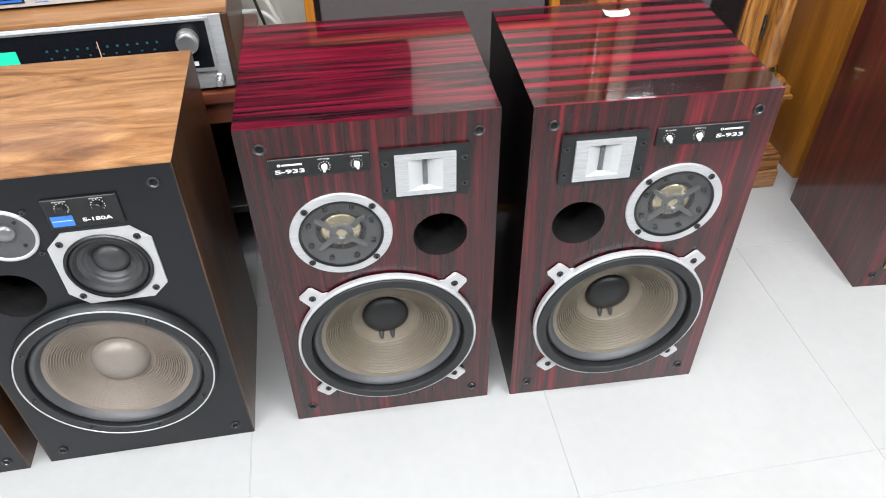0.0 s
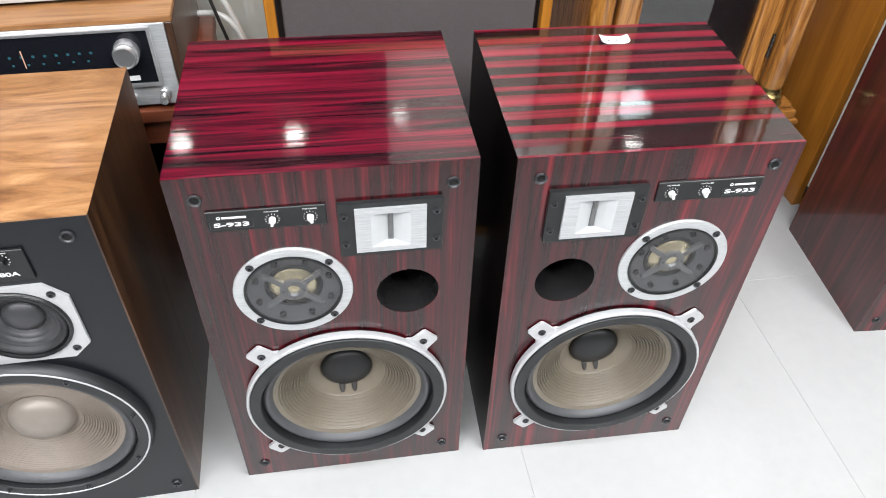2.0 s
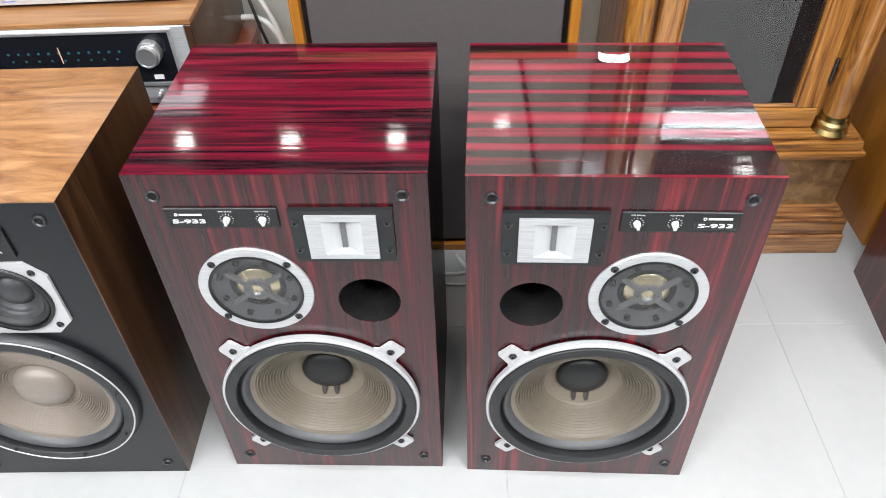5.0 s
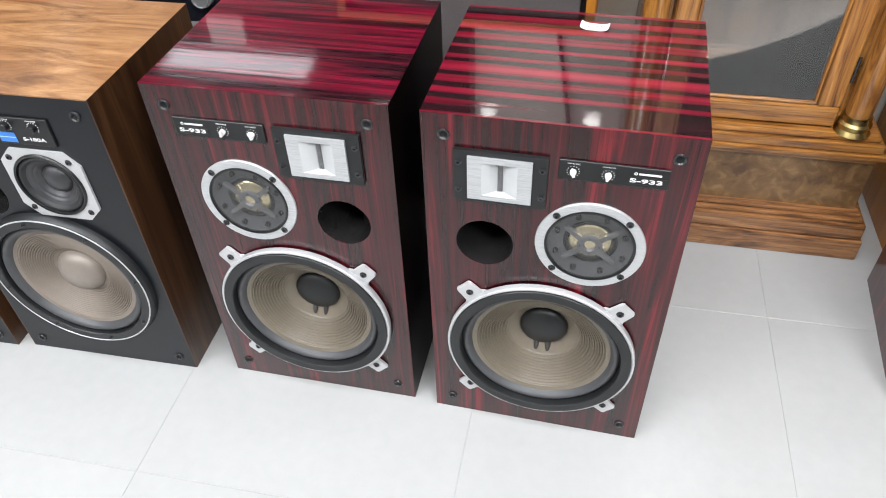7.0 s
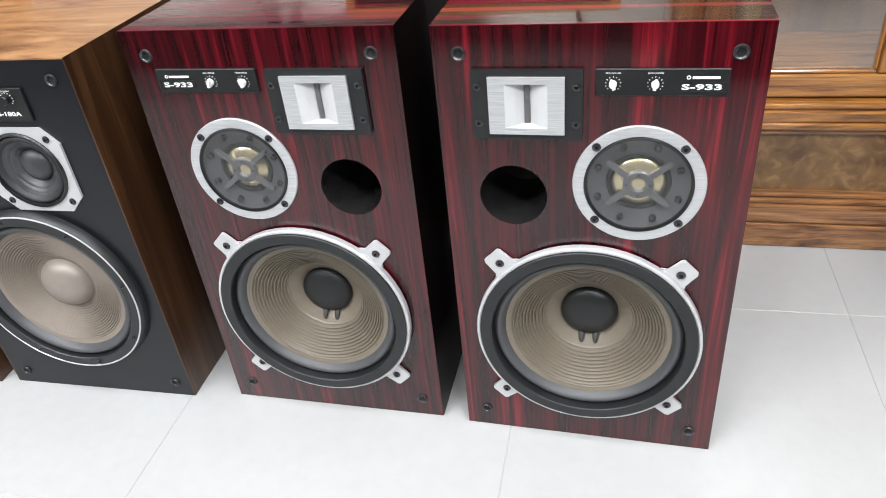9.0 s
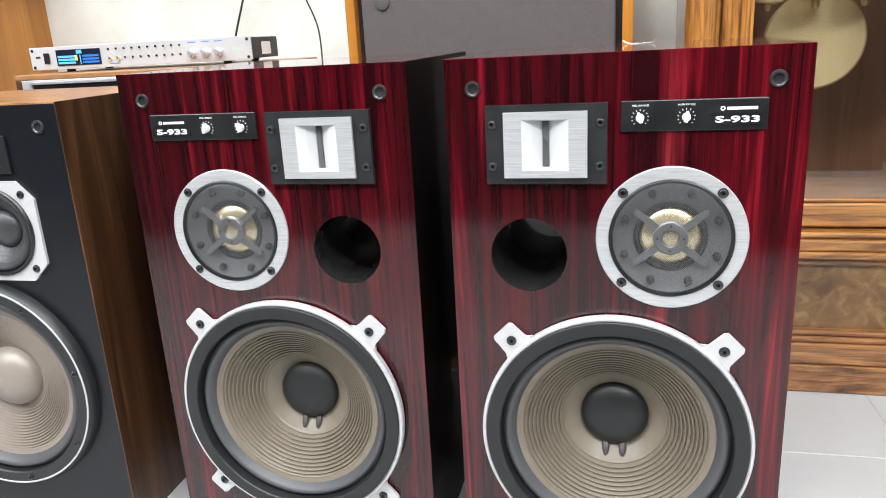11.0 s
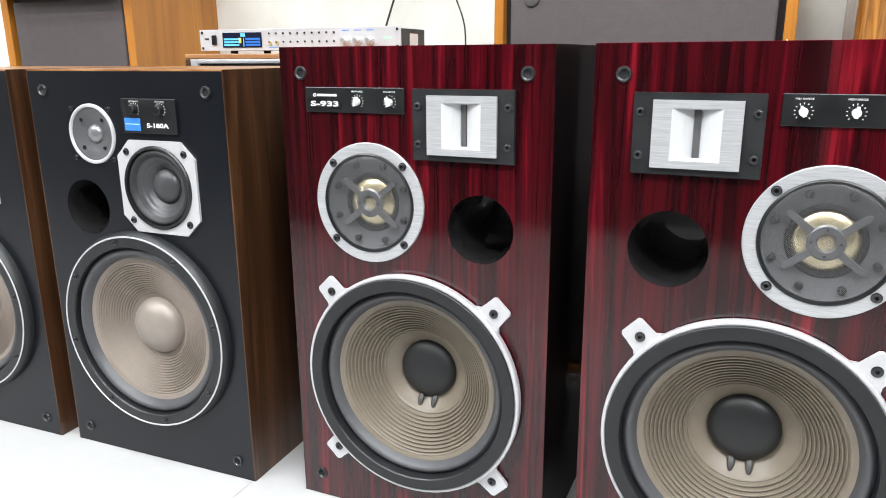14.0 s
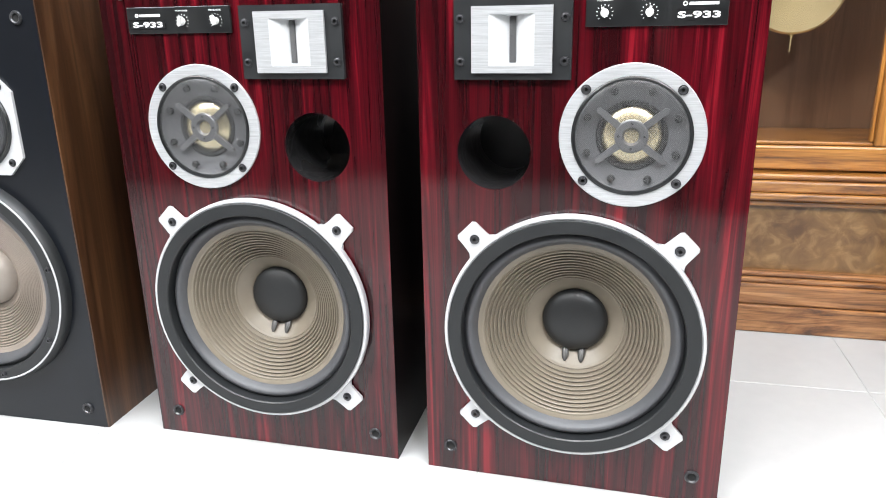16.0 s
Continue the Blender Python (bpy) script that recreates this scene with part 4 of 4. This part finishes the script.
# ---------------------------------------------------------------- stand, receiver and rack unit
stand = thing("hifi_stand", "reddish-brown wooden stand carrying silver receiver", "stand")
part("top_board", box(-0.30, 0, 0.4725, 0.30, 0.36, 0.4975, 0.003, 2), red_stand, stand)
# Shelf darkened and boards added to give the black shade under the top.
part("shelf", box(-0.275, 0.05, 0.16, 0.275, 0.3345, 0.180, 0.002), dark_paint_and_shade, stand, "inner shelf, darkened for the shade under the top")
part("back_panel", box(-0.275, 0.335, 0.0, 0.275, 0.3495, 0.4722), dark_paint_and_shade, stand, "added dark board, stands for the shade behind")
for sx in (-1, 1):
    part("side_panel", box(sx * 0.2952, 0.048, 0.0, sx * 0.2785, 0.317, 0.4722), dark_paint_and_shade, stand, "added dark board, stands for the shade within")
part("apron", box(-0.275, 0.012, 0.4225, 0.275, 0.030, 0.4723, 0.001), red_stand, stand)
for sx in (-1, 1):
    for yy in (0.012, 0.318):
        part("leg", box(sx * 0.2965, yy, 0, sx * 0.2755, yy + 0.035, 0.4724, 0.002), red_stand, stand)
stand.matrix_world = pose(-0.495, 1.275, 0, 0, 0, 4.4)

rec = thing("receiver", "vintage silver receiver in walnut case, dial glowing green", "receiver")
rw, rh, rd = 0.540, 0.162, 0.335
part("case_top", box(-rw / 2, 0.0, rh - 0.010, rw / 2, rd, rh, 0.002, 2), receiver_wood, rec, "walnut case top")
for sx in (-1, 1):
    part("case_side", box(sx * rw / 2, 0.0, 0.008, sx * (rw / 2 - 0.014), rd, rh - 0.0102, 0.0015), walnut_side_shaded, rec, "walnut case side")
part("chassis", box(-rw / 2 + 0.016, 0.012, 0.010, rw / 2 - 0.016, rd - 0.01, rh - 0.018), dark_inside, rec)
part("front_plate", box(-rw / 2 + 0.0145, 0.0, 0.008, rw / 2 - 0.0145, 0.0115, rh - 0.0105, 0.001), brushed_silver, rec, "brushed silver front plate")
glass = part("dial_window", box(-0.225, -0.004, 0.052, 0.225, 0.0, 0.143, 0.001), dial_black, rec, "black dial window")
part("dial_frame", bars([(-0.231, 0.046, 0.231, 0.0515), (-0.231, 0.1435, 0.231, 0.1475), (-0.231, 0.0515, -0.2255, 0.1435), (0.2255, 0.0515, 0.231, 0.1435)], 0.0, 0.0065), silver, rec, "silver dial frame")
part("tuning_meter", bars([(-0.176, 0.092, -0.130, 0.116)], 0.004, 0.0046), dial_green, glass, "green lit tuning meter")
part("signal_meter", bars([(-0.222, 0.092, -0.182, 0.116)], 0.004, 0.0046), dial_green, glass, "green lit signal meter")
for k in range(12):
    part("dial_number", bars([(-0.078 + 0.0185 * k, 0.1085, -0.0735 + 0.0185 * k, 0.1125)], 0.004, 0.0043), dial_teal, glass)
for k in range(9):
    part("dial_number", bars([(-0.074 + 0.024 * k, 0.0955, -0.070 + 0.024 * k, 0.0985)], 0.004, 0.0043), dial_teal, glass)
part("dial_pointer", bars([(0.018, 0.092, 0.0195, 0.121)], 0.004, 0.005), dial_pointer, glass, "pale dial pointer")
for k, (x0, x1) in enumerate(((-0.012, 0.013), (0.024, 0.049))):
    part("push_button", box(x0, -0.0095, 0.058, x1, -0.0035, 0.067, 0.001), white_plastic, glass, "pale push button")
part("caption_bar", bars([(0.060, 0.0645, 0.076, 0.0663), (0.081, 0.0645, 0.094, 0.0663), (-0.045, 0.0645, -0.025, 0.0663)], 0.004, 0.0043), print_white, glass)
part("maker_plate", bars([(0.178, 0.058, 0.196, 0.066)], 0.004, 0.0055), print_white, glass, "small white maker's plate")
knob = part("tuning_knob", lathe([(0.0215, 0.004), (0.0215, 0.020), (0.0208, 0.0215), (0.0185, 0.0220), (0.0185, 0.0300), (0.0175, 0.0318), (0.0155, 0.0318), (0.0150, 0.0310), (0, 0.0306)], 0.186, 0.110, 48), chrome, rec, "large turned aluminium tuning knob", 30)
for k in range(5):
    part("control_knob", lathe([(0.0105, 0.0), (0.0105, 0.004), (0.0085, 0.006), (0.0080, 0.024), (0.0070, 0.026), (0, 0.026)], -0.19 + 0.105 * k, 0.028, 24), chrome, rec, "small turned control knob", 30)
    if k:
        part("lever_switch", lathe([(0.004, 0.0), (0.004, 0.006), (0.0025, 0.008), (0.0025, 0.016), (0, 0.017)], -0.2425 + 0.105 * k, 0.028, 14), chrome, rec, "", 30)
for sx in (-0.22, 0.22):
    for yy in (0.03, 0.30):
        part("foot", turned([(0, 0), (0.012, 0), (0.012, 0.010), (0, 0.010)], sx, yy, 16), black_plastic, rec)
rec.matrix_world = pose(-0.478, 1.2835, 0.498, 0, 0, 4.4) @ Matrix.Diagonal((0.945, 1, 1.03, 1))

pre = thing("rack_unit", "slim silver rack unit with blue display, on receiver", "audio processor")
face = part("front_plate", box(-0.262, 0.0, 0.006, 0.262, 0.004, 0.052, 0.0008), white_metal, pre, "pale silver front plate")
part("body", box(-0.235, 0.004, 0.007, 0.235, 0.19, 0.050, 0.001), black_frame, pre, "dark grey metal body")
part("side_label", box(0.2351, 0.105, 0.014, 0.2356, 0.150, 0.040), paper, pre, "white paper label")
scr = part("display", box(-0.196, -0.002, 0.013, -0.088, 0.0, 0.045, 0.0006), screen_dark, pre, "dark display window")
part("display_field", bars([(-0.145, 0.036, -0.132, 0.0435)], 0.002, 0.0024), screen_cyan, scr)
part("display_field", bars([(-0.138, 0.0145, -0.136, 0.0335)], 0.002, 0.0024), screen_cyan, scr)
for k in range(3):
    z = 0.0165 + 0.0062 * k
    part("display_bar", bars([(-0.192, z, -0.150, z + 0.0042)], 0.002, 0.0023), screen_cyan, scr)
    part("display_bar", bars([(-0.132, z, -0.092, z + 0.0042)], 0.002, 0.0023), screen_blue, scr)
part("display_mark", bars([(-0.150, 0.0225, -0.144, 0.0335)], 0.002, 0.0024), screen_yellow, scr)
part("power_switch", box(-0.226, -0.004, 0.019, -0.213, 0.0, 0.040, 0.001), black_plastic, pre, "black power rocker")
for k in range(10):
    part("button", lathe([(0.0022, 0.0), (0.0022, 0.002), (0, 0.0022)], -0.068 + 0.0187 * k, 0.042, 12), black_plastic, pre)
    part("button", lathe([(0.0022, 0.0), (0.0022, 0.002), (0, 0.0022)], -0.068 + 0.0187 * k, 0.024, 12), black_plastic, pre)
for k in range(2):
    part("jack", lathe([(0.0042, 0.0), (0.0042, 0.003), (0.003, 0.003), (0.003, 0.001), (0, 0.001)], -0.066 + 0.019 * k, 0.0215, 16), brass, pre, "brass jack")
for k in range(3):
    part("knob", lathe([(0.0085, 0.0), (0.0085, 0.008), (0.0060, 0.010), (0.0055, 0.018), (0, 0.018)], 0.130 + 0.030 * k, 0.024, 24), silver, pre, "silver rotary knob", 35)
    part("caption_bar", bars([(0.120 + 0.030 * k, 0.0445, 0.138 + 0.030 * k, 0.0462)], 0.0, 0.0003), print_blue, pre)
part("caption_bar", bars([(-0.070, 0.0120, -0.045, 0.0135)], 0.0, 0.0003), print_blue, pre)
part("maker_mark", bars([(0.222, 0.026, 0.240, 0.032)], 0.0, 0.0003), pale_green, pre)
part("maker_mark", bars([(-0.248, 0.030, -0.236, 0.034)], 0.0, 0.0003), socket_metal, pre)
for sx in (-0.254, 0.254):
    for z in (0.012, 0.046):
        part("rack_screw", lathe([(0.003, 0.0), (0.003, 0.0015), (0, 0.002)], sx, z, 12), black_plastic, pre)
for sx in (-0.19, 0.19):
    for yy in (0.03, 0.16):
        part("foot", turned([(0, 0), (0.009, 0), (0.009, 0.0075), (0, 0.0075)], sx, yy, 14), black_plastic, pre)
pre.matrix_world = pose(-0.500, 1.345, 0.6655, 0, 0, 5.5) @ Matrix.Diagonal((0.92, 1, 0.97, 1))

# ---------------------------------------------------------------- the long-case clock


def moulding(w, dp, levels):
    """A stack of stepped bands: (half width over w, forward of the front, z0, z1)."""
    bm = bmesh.new()
    for over, z0, z1 in levels:
        box(-w - over, -over, z0, w + over, dp, z1, min(0.004, (z1 - z0) / 3), 2, bm)
    return bm


clk = thing("longcase_clock", "carved oak longcase clock with glass door and brass pendulum", "clock")
W, DP, U = 0.307, 0.305, 0.024
part("plinth", moulding(W, DP, [(0.034, 0, 0.056), (0.029, 0.0565, 0.098)]), plinth_oak, clk, "stepped brown oak plinth")
part("plinth_moulding", moulding(W, DP, [(0.022, 0.0985, 0.108), (0.012, 0.1083, 0.118)]), plinth_oak, clk)
part("base_block", box(-W - 0.002, 0.006, 0.118, W + 0.002, DP, 0.247), burl, clk, "dark burl-veneered base panel")
part("ledge_moulding", moulding(W, DP, [(0.004, 0.2472, 0.260), (0.014, 0.2603, 0.274), (0.006, 0.2743, 0.296), (-0.004, 0.2963, 0.308)]), oak_x, clk, "moulded oak ledge")
part("back_board", box(U - 0.245, DP - 0.012, 0.308, U + 0.245, DP, 2.0), dark_oak, clk, "dark inside back")
for sx in (-1, 1):
    part("trunk_side", box(U + sx * 0.245, 0.075, 0.308, U + sx * 0.228, DP - 0.012, 2.0), oak_z, clk)
    part("corner_post", box(U + sx * 0.245, 0.045, 0.308, U + sx * 0.185, 0.075, 2.0, 0.003), oak_z, clk)
    col = part("column", turned([(0, 0.308), (0.026, 0.350), (0.027, 0.36), (0.0265, 0.9), (0.024, 1.84), (0, 1.842)], U + sx * 0.222, 0.030, 28), oak_z, clk, "round oak column", 40)
    foot = turned([(0, 0.308), (0.036, 0.308), (0.037, 0.309), (0.034, 0.314), (0.031, 0.319), (0.034, 0.325), (0.034, 0.331), (0.029, 0.336), (0.030, 0.343), (0.0275, 0.349), (0, 0.349)], U + sx * 0.222, 0.030, 32)
    part("column_foot", foot, old_brass, col, "turned brass column foot", 40)
door = new("door")
door.parent = clk
door["label"] = "oak-framed glass door"
part("bottom_rail", box(U - 0.184, 0.030, 0.312, U + 0.184, 0.052, 0.358, 0.004, 2), oak_x, door)
part("top_rail", box(U - 0.184, 0.030, 1.78, U + 0.184, 0.052, 1.84, 0.004, 2), oak_x, door)
for sx in (-1, 1):
    part("stile", box(U + sx * 0.184, 0.0305, 0.3585, U + sx * 0.138, 0.0515, 1.7795, 0.004, 2), oak_z, door)
    part("bead", box(U + sx * 0.1378, 0.034, 0.366, U + sx * 0.131, 0.048, 1.772, 0.002), oak_z, door)
part("bead", box(U - 0.1378, 0.034, 0.3585, U + 0.1378, 0.048, 0.3655, 0.002), oak_x, door)
pane = part("pane", box(U - 0.131, 0.040, 0.3655, U + 0.131, 0.043, 1.772), clock_glass, door, "clear glass pane")
pane.visible_shadow = False
part("hinge", turned([(0, 0.42), (0.0035, 0.42), (0.0035, 0.475), (0, 0.475)], U + 0.1855, 0.029, 12), screw_metal, door, "dark hinge")
part("inner_floor", box(U - 0.228, 0.076, 0.308, U + 0.228, DP - 0.0125, 0.356, 0.002), oak_x, clk, "pale oak case floor")
pend = new("pendulum")
pend.parent = clk
pend["label"] = "brass pendulum with large round bob"
part("rod", box(-0.006, 0.150, 0.72, 0.006, 0.154, 1.62), brass, pend)
part("bob", lathe([(0.0, -0.146), (0.088, -0.150), (0.092, -0.154), (0.088, -0.158), (0, -0.160)], 0.022, 0.649, 56), bob_brass, pend, "polished brass bob", 30)
part("tip", lathe([(0.004, -0.150), (0.004, -0.156), (0, -0.157)], 0.022, 0.555, 12), brass, pend)
part("tip_wire", turned([(0, 0.524), (0.0015, 0.524), (0.0015, 0.558), (0, 0.558)], 0.022, 0.153, 8), brass, pend)
for k, sx in enumerate((-0.075, 0.008, 0.091)):
    wt = part("weight", turned([(0, 0.705), (0.006, 0.708), (0.008, 0.718), (0.027, 0.722), (0.0285, 0.73), (0.0285, 0.985), (0.027, 0.993), (0.006, 0.998), (0, 0.999)], sx, 0.105, 28), brass, clk, "brass-cased weight", 35)
    part("chain", turned([(0, 0.999), (0.0018, 0.999), (0.0018, 1.62), (0, 1.62)], sx, 0.105, 8), old_brass, wt)
dial = part("dial", box(-0.128, 0.100, 1.50, 0.128, 0.106, 1.75, 0.001), silver, clk, "silvered dial plate")
part("chapter_ring", lathe([(0.085, -0.100), (0.085, -0.0975), (0.112, -0.0975), (0.112, -0.100)], 0, 1.625, 56), brass, dial, "brass chapter ring", 35)
part("hand", bars([(-0.003, 1.62, 0.003, 1.70)], -0.0975, -0.0955), black_plastic, dial)
part("hood", moulding(0.262, DP, [(0.0, 1.842, 1.88), (0.012, 1.8802, 1.91), (0.026, 1.9102, 1.94), (0.0, 1.9402, 2.0)]), oak_x, clk, "moulded oak hood")
clk.matrix_world = pose(0.764, 1.500, 0, 0, 0, 2.5)

# ---------------------------------------------------------------- cables


def cable(points, radius, mat, label):
    ob = tube("cable", points, radius, mat)
    return tagged(ob, label, "cable")


outlet = thing("wall_outlet", "white wall socket with two black plugs", "socket")
part("cover", box(-0.060, -0.010, -0.035, 0.060, 0.0, 0.035, 0.003, 2), white_plastic, outlet)
for sx in (-0.030, 0.030):
    part("plug", lathe([(0.017, 0.010), (0.017, 0.030), (0.010, 0.040), (0, 0.041)], sx, 0.0, 24), black_plastic, outlet, "black plug", 40)
outlet.matrix_world = pose(-0.40, 1.7695, 0.938, 0, 0, 3.0)
cable([(-0.430, 1.728, 0.936), (-0.431, 1.722, 0.905), (-0.448, 1.71, 0.835), (-0.489, 1.70, 0.725), (-0.500, 1.69, 0.66), (-0.505, 1.68, 0.52), (-0.50, 1.68, 0.30)], 0.0026, cable_black, "black mains cable hanging from wall socket")
cable([(-0.370, 1.730, 0.936), (-0.355, 1.738, 0.915), (-0.330, 1.740, 0.86), (-0.318, 1.740, 0.80), (-0.285, 1.740, 0.74), (-0.284, 1.740, 0.66), (-0.29, 1.735, 0.40), (-0.30, 1.72, 0.0035)], 0.0020, cable_black, "thin black cable down the wall")
cable([(-0.26, 1.66, 0.62), (-0.215, 1.62, 0.585), (-0.185, 1.60, 0.545), (-0.160, 1.59, 0.485), (-0.150, 1.59, 0.38), (-0.15, 1.62, 0.2), (-0.14, 1.64, 0.006)], 0.006, cable_white, "white cable looping behind the stand")
cable([(-0.26, 1.61, 0.52), (-0.205, 1.60, 0.535), (-0.172, 1.59, 0.505), (-0.150, 1.58, 0.45), (-0.148, 1.58, 0.3), (-0.12, 1.6, 0.006)], 0.006, cable_white, "white cable looping behind the stand")
cable([(-0.225, 1.60, 0.60), (-0.208, 1.58, 0.545), (-0.195, 1.58, 0.49), (-0.180, 1.58, 0.43), (-0.17, 1.58, 0.2), (-0.18, 1.6, 0.004)], 0.0035, cable_black, "black cable hanging behind the stand")
cable([(0.310, 1.790, 0.84), (0.322, 1.792, 0.88), (0.345, 1.794, 0.97), (0.372, 1.796, 1.12), (0.402, 1.797, 1.3), (0.440, 1.799, 1.6), (0.47, 1.80, 2.2)], 0.0055, cable_black, "black cable running down the pale wall")
cable([(0.10, 1.42, 0.004), (0.15, 1.40, 0.004), (0.17, 1.375, 0.004), (0.22, 1.37, 0.004), (0.27, 1.40, 0.004)], 0.004, cable_white, "white cable lying on the floor")
cable([(0.21, 1.44, 0.005), (0.25, 1.36, 0.005), (0.32, 1.34, 0.006), (0.36, 1.39, 0.006), (0.33, 1.44, 0.008), (0.26, 1.445, 0.010), (0.24, 1.39, 0.010), (0.30, 1.36, 0.011), (0.38, 1.37, 0.007), (0.44, 1.42, 0.005)], 0.0045, cable_white, "coiled white cable lying on the floor")
cable([(0.11, 1.36, 0.004), (0.16, 1.35, 0.004), (0.21, 1.33, 0.004), (0.26, 1.35, 0.004)], 0.003, cable_white, "thin white cable lying on the floor")

cable([(-0.118, 1.772, 0.70), (-0.118, 1.773, 0.85), (-0.121, 1.773, 0.95), (-0.124, 1.773, 1.0)], 0.0016, cable_black, "thin grey cable down the pale wall")
cable([(-1.10, 1.725, 0.970), (-1.02, 1.730, 0.966), (-0.80, 1.742, 0.953), (-0.58, 1.752, 0.941), (-0.545, 1.755, 0.945)], 0.0022, socket_metal, "thin grey cable sagging along the wall")
adapter = thing("junction_box", "small white junction box beside wall socket", "socket")
part("housing", box(-0.030, -0.022, -0.020, 0.030, 0.0, 0.020, 0.003, 2), white_plastic, adapter)
part("lid_seam", box(-0.0302, -0.012, -0.0005, 0.0302, -0.011, 0.0005), socket_metal, adapter)
adapter.matrix_world = pose(-0.507, 1.7625, 0.960, 0, 0, 3.0)
switch_box = thing("switch_box", "flat white switch box before the dark window casing", "switch")
part("housing", box(-0.050, -0.020, -0.040, 0.050, 0.0, 0.040, 0.004, 2), white_plastic, switch_box)
part("rocker", box(-0.018, -0.024, -0.018, 0.018, -0.0205, 0.018, 0.002), white_knob, switch_box, "pale rocker")
switch_box.matrix_world = pose(-0.508, 1.672, 1.000, 0, 0, 3.0)

# ---------------------------------------------------------------- ceiling lights
# Frames go round the real panels and the three added fill lamps.
for px, py, sx, sy in PANELS_AND_FILL:
    fix = thing("ceiling_light", "flat white rectangular ceiling panel, real or added fill", "ceiling light", "ceiling panels")
    part("frame", bars([(-sx / 2 - 0.02, -sy / 2 - 0.02, sx / 2 + 0.02, -sy / 2), (-sx / 2 - 0.02, sy / 2, sx / 2 + 0.02, sy / 2 + 0.02), (-sx / 2 - 0.02, -sy / 2, -sx / 2, sy / 2), (sx / 2, -sy / 2, sx / 2 + 0.02, sy / 2)], 0, 0.035), white_plastic, fix)
    fix.matrix_world = room(px, py, CEIL) @ pose(0, 0, 0, 90, 0, 0)
for k in range(-4, 4):
    fix = thing("downlight", "round recessed ceiling downlight, lit", "ceiling light", "downlights")
    part("rim", turned([(0.062, 0.0), (0.075, 0.0), (0.075, -0.006), (0.062, -0.010)], 0, 0, 32), white_plastic, fix, "", 40)
    part("lens", turned([(0.062, -0.004), (0, -0.004)], 0, 0, 32), lamp_glow, fix, "glowing lens")
    fix.matrix_world = room(0.60 + 0.762 * k, -1.10, CEIL)

# ---------------------------------------------------------------- the room
X0, X1, Y0 = -3.2, 3.2, -3.4


def structure(name, bm, mat, m, label=""):
    ob = link(name, bm, mat)
    ob.matrix_world = m
    return tagged(ob, label, name.split("_")[0], "", "structure")


north = structure("wall_north", box(X0, WALL_Y, 0, X1, WALL_Y + 0.15, CEIL), wall_pale, room(0, 0), "pale glossy wall with faint stains")
structure("wall_south", box(X0, Y0 - 0.15, 0, X1, Y0, CEIL), wall_paint, room(0, 0), "plain pale wall")
structure("wall_west", box(X0 - 0.15, Y0, 0, X0, WALL_Y, CEIL), wall_paint, room(0, 0), "plain pale wall")
structure("wall_east", box(X1, Y0, 0, X1 + 0.15, WALL_Y, CEIL), wall_paint, room(0, 0), "plain pale wall")
structure("ceiling", box(X0, Y0, CEIL, X1, WALL_Y, CEIL + 0.1), ceiling_paint, room(0, 0), "plain white ceiling")
win = tagged(new("window_1"), "dark glazed window casing standing proud of the wall", "window", "", "structure")
part("pane", box(-0.90, WALL_Y - 0.090, 0.992, 0.225, WALL_Y - 0.078, 2.2), night_glass, win, "dark glass pane")
part("casing", box(-0.90, WALL_Y - 0.077, 0.992, 0.225, WALL_Y - 0.0005, 2.2), dark_paint_and_shade, win, "dark casing behind the glass")
win.matrix_world = room(0, 0)

# dark cabinets along the opposite side
for k in range(5):
    cab = thing("display_cabinet", "dark wooden display cabinet opposite the loudspeakers", "cabinet", "opposite cabinets")
    part("body", box(-0.55, 0, 0.04, 0.55, 0.5, 1.25, 0.004), dark_paint_and_shade, cab)
    part("top_board", box(-0.56, -0.01, 1.2502, 0.56, 0.51, 1.275, 0.003), red_stand, cab)
    part("plinth", box(-0.53, 0.02, 0, 0.53, 0.48, 0.04), black_plastic, cab)
    cab.matrix_world = room(-2.24 + 1.12 * k, (-0.95, -0.70, -0.98, -0.66, -0.85)[k], 0, 0) @ pose(0, 0, 0, 0, 0, 180)

# floor: a grout bed with single tiles
TILE, GAP = 0.5895, 0.0012
floor = structure("floor", box(X0, Y0, -0.12, X1, WALL_Y, -0.0011), grout, room(0, 0), "polished white floor tiles with thin grey joints")
bm = box(-(TILE - GAP) / 2, -(TILE - GAP) / 2, -0.010, (TILE - GAP) / 2, (TILE - GAP) / 2, 0.0, 0.0008)
bmesh.ops.recalc_face_normals(bm, faces=bm.faces[:])
tile_mesh = bpy.data.meshes.new("tile")
bm.to_mesh(tile_mesh)
bm.free()
tile_mesh.materials.append(tile_white)
c3, s3 = math.cos(radians(ROOM_TURN)), math.sin(radians(ROOM_TURN))
jx, jy = 0.900 * c3 + 1.252 * s3, -0.900 * s3 + 1.252 * c3
i0, i1 = math.floor((X0 - jx) / TILE), math.ceil((X1 - jx) / TILE)
j0, j1 = math.floor((Y0 - jy) / TILE), math.ceil((WALL_Y - jy) / TILE)
for i in range(i0, i1):
    for j in range(j0, j1):
        tile = new("tile", tile_mesh)
        tile.parent = floor
        tile.location = (jx + (i + 0.5) * TILE, jy + (j + 0.5) * TILE, 0)
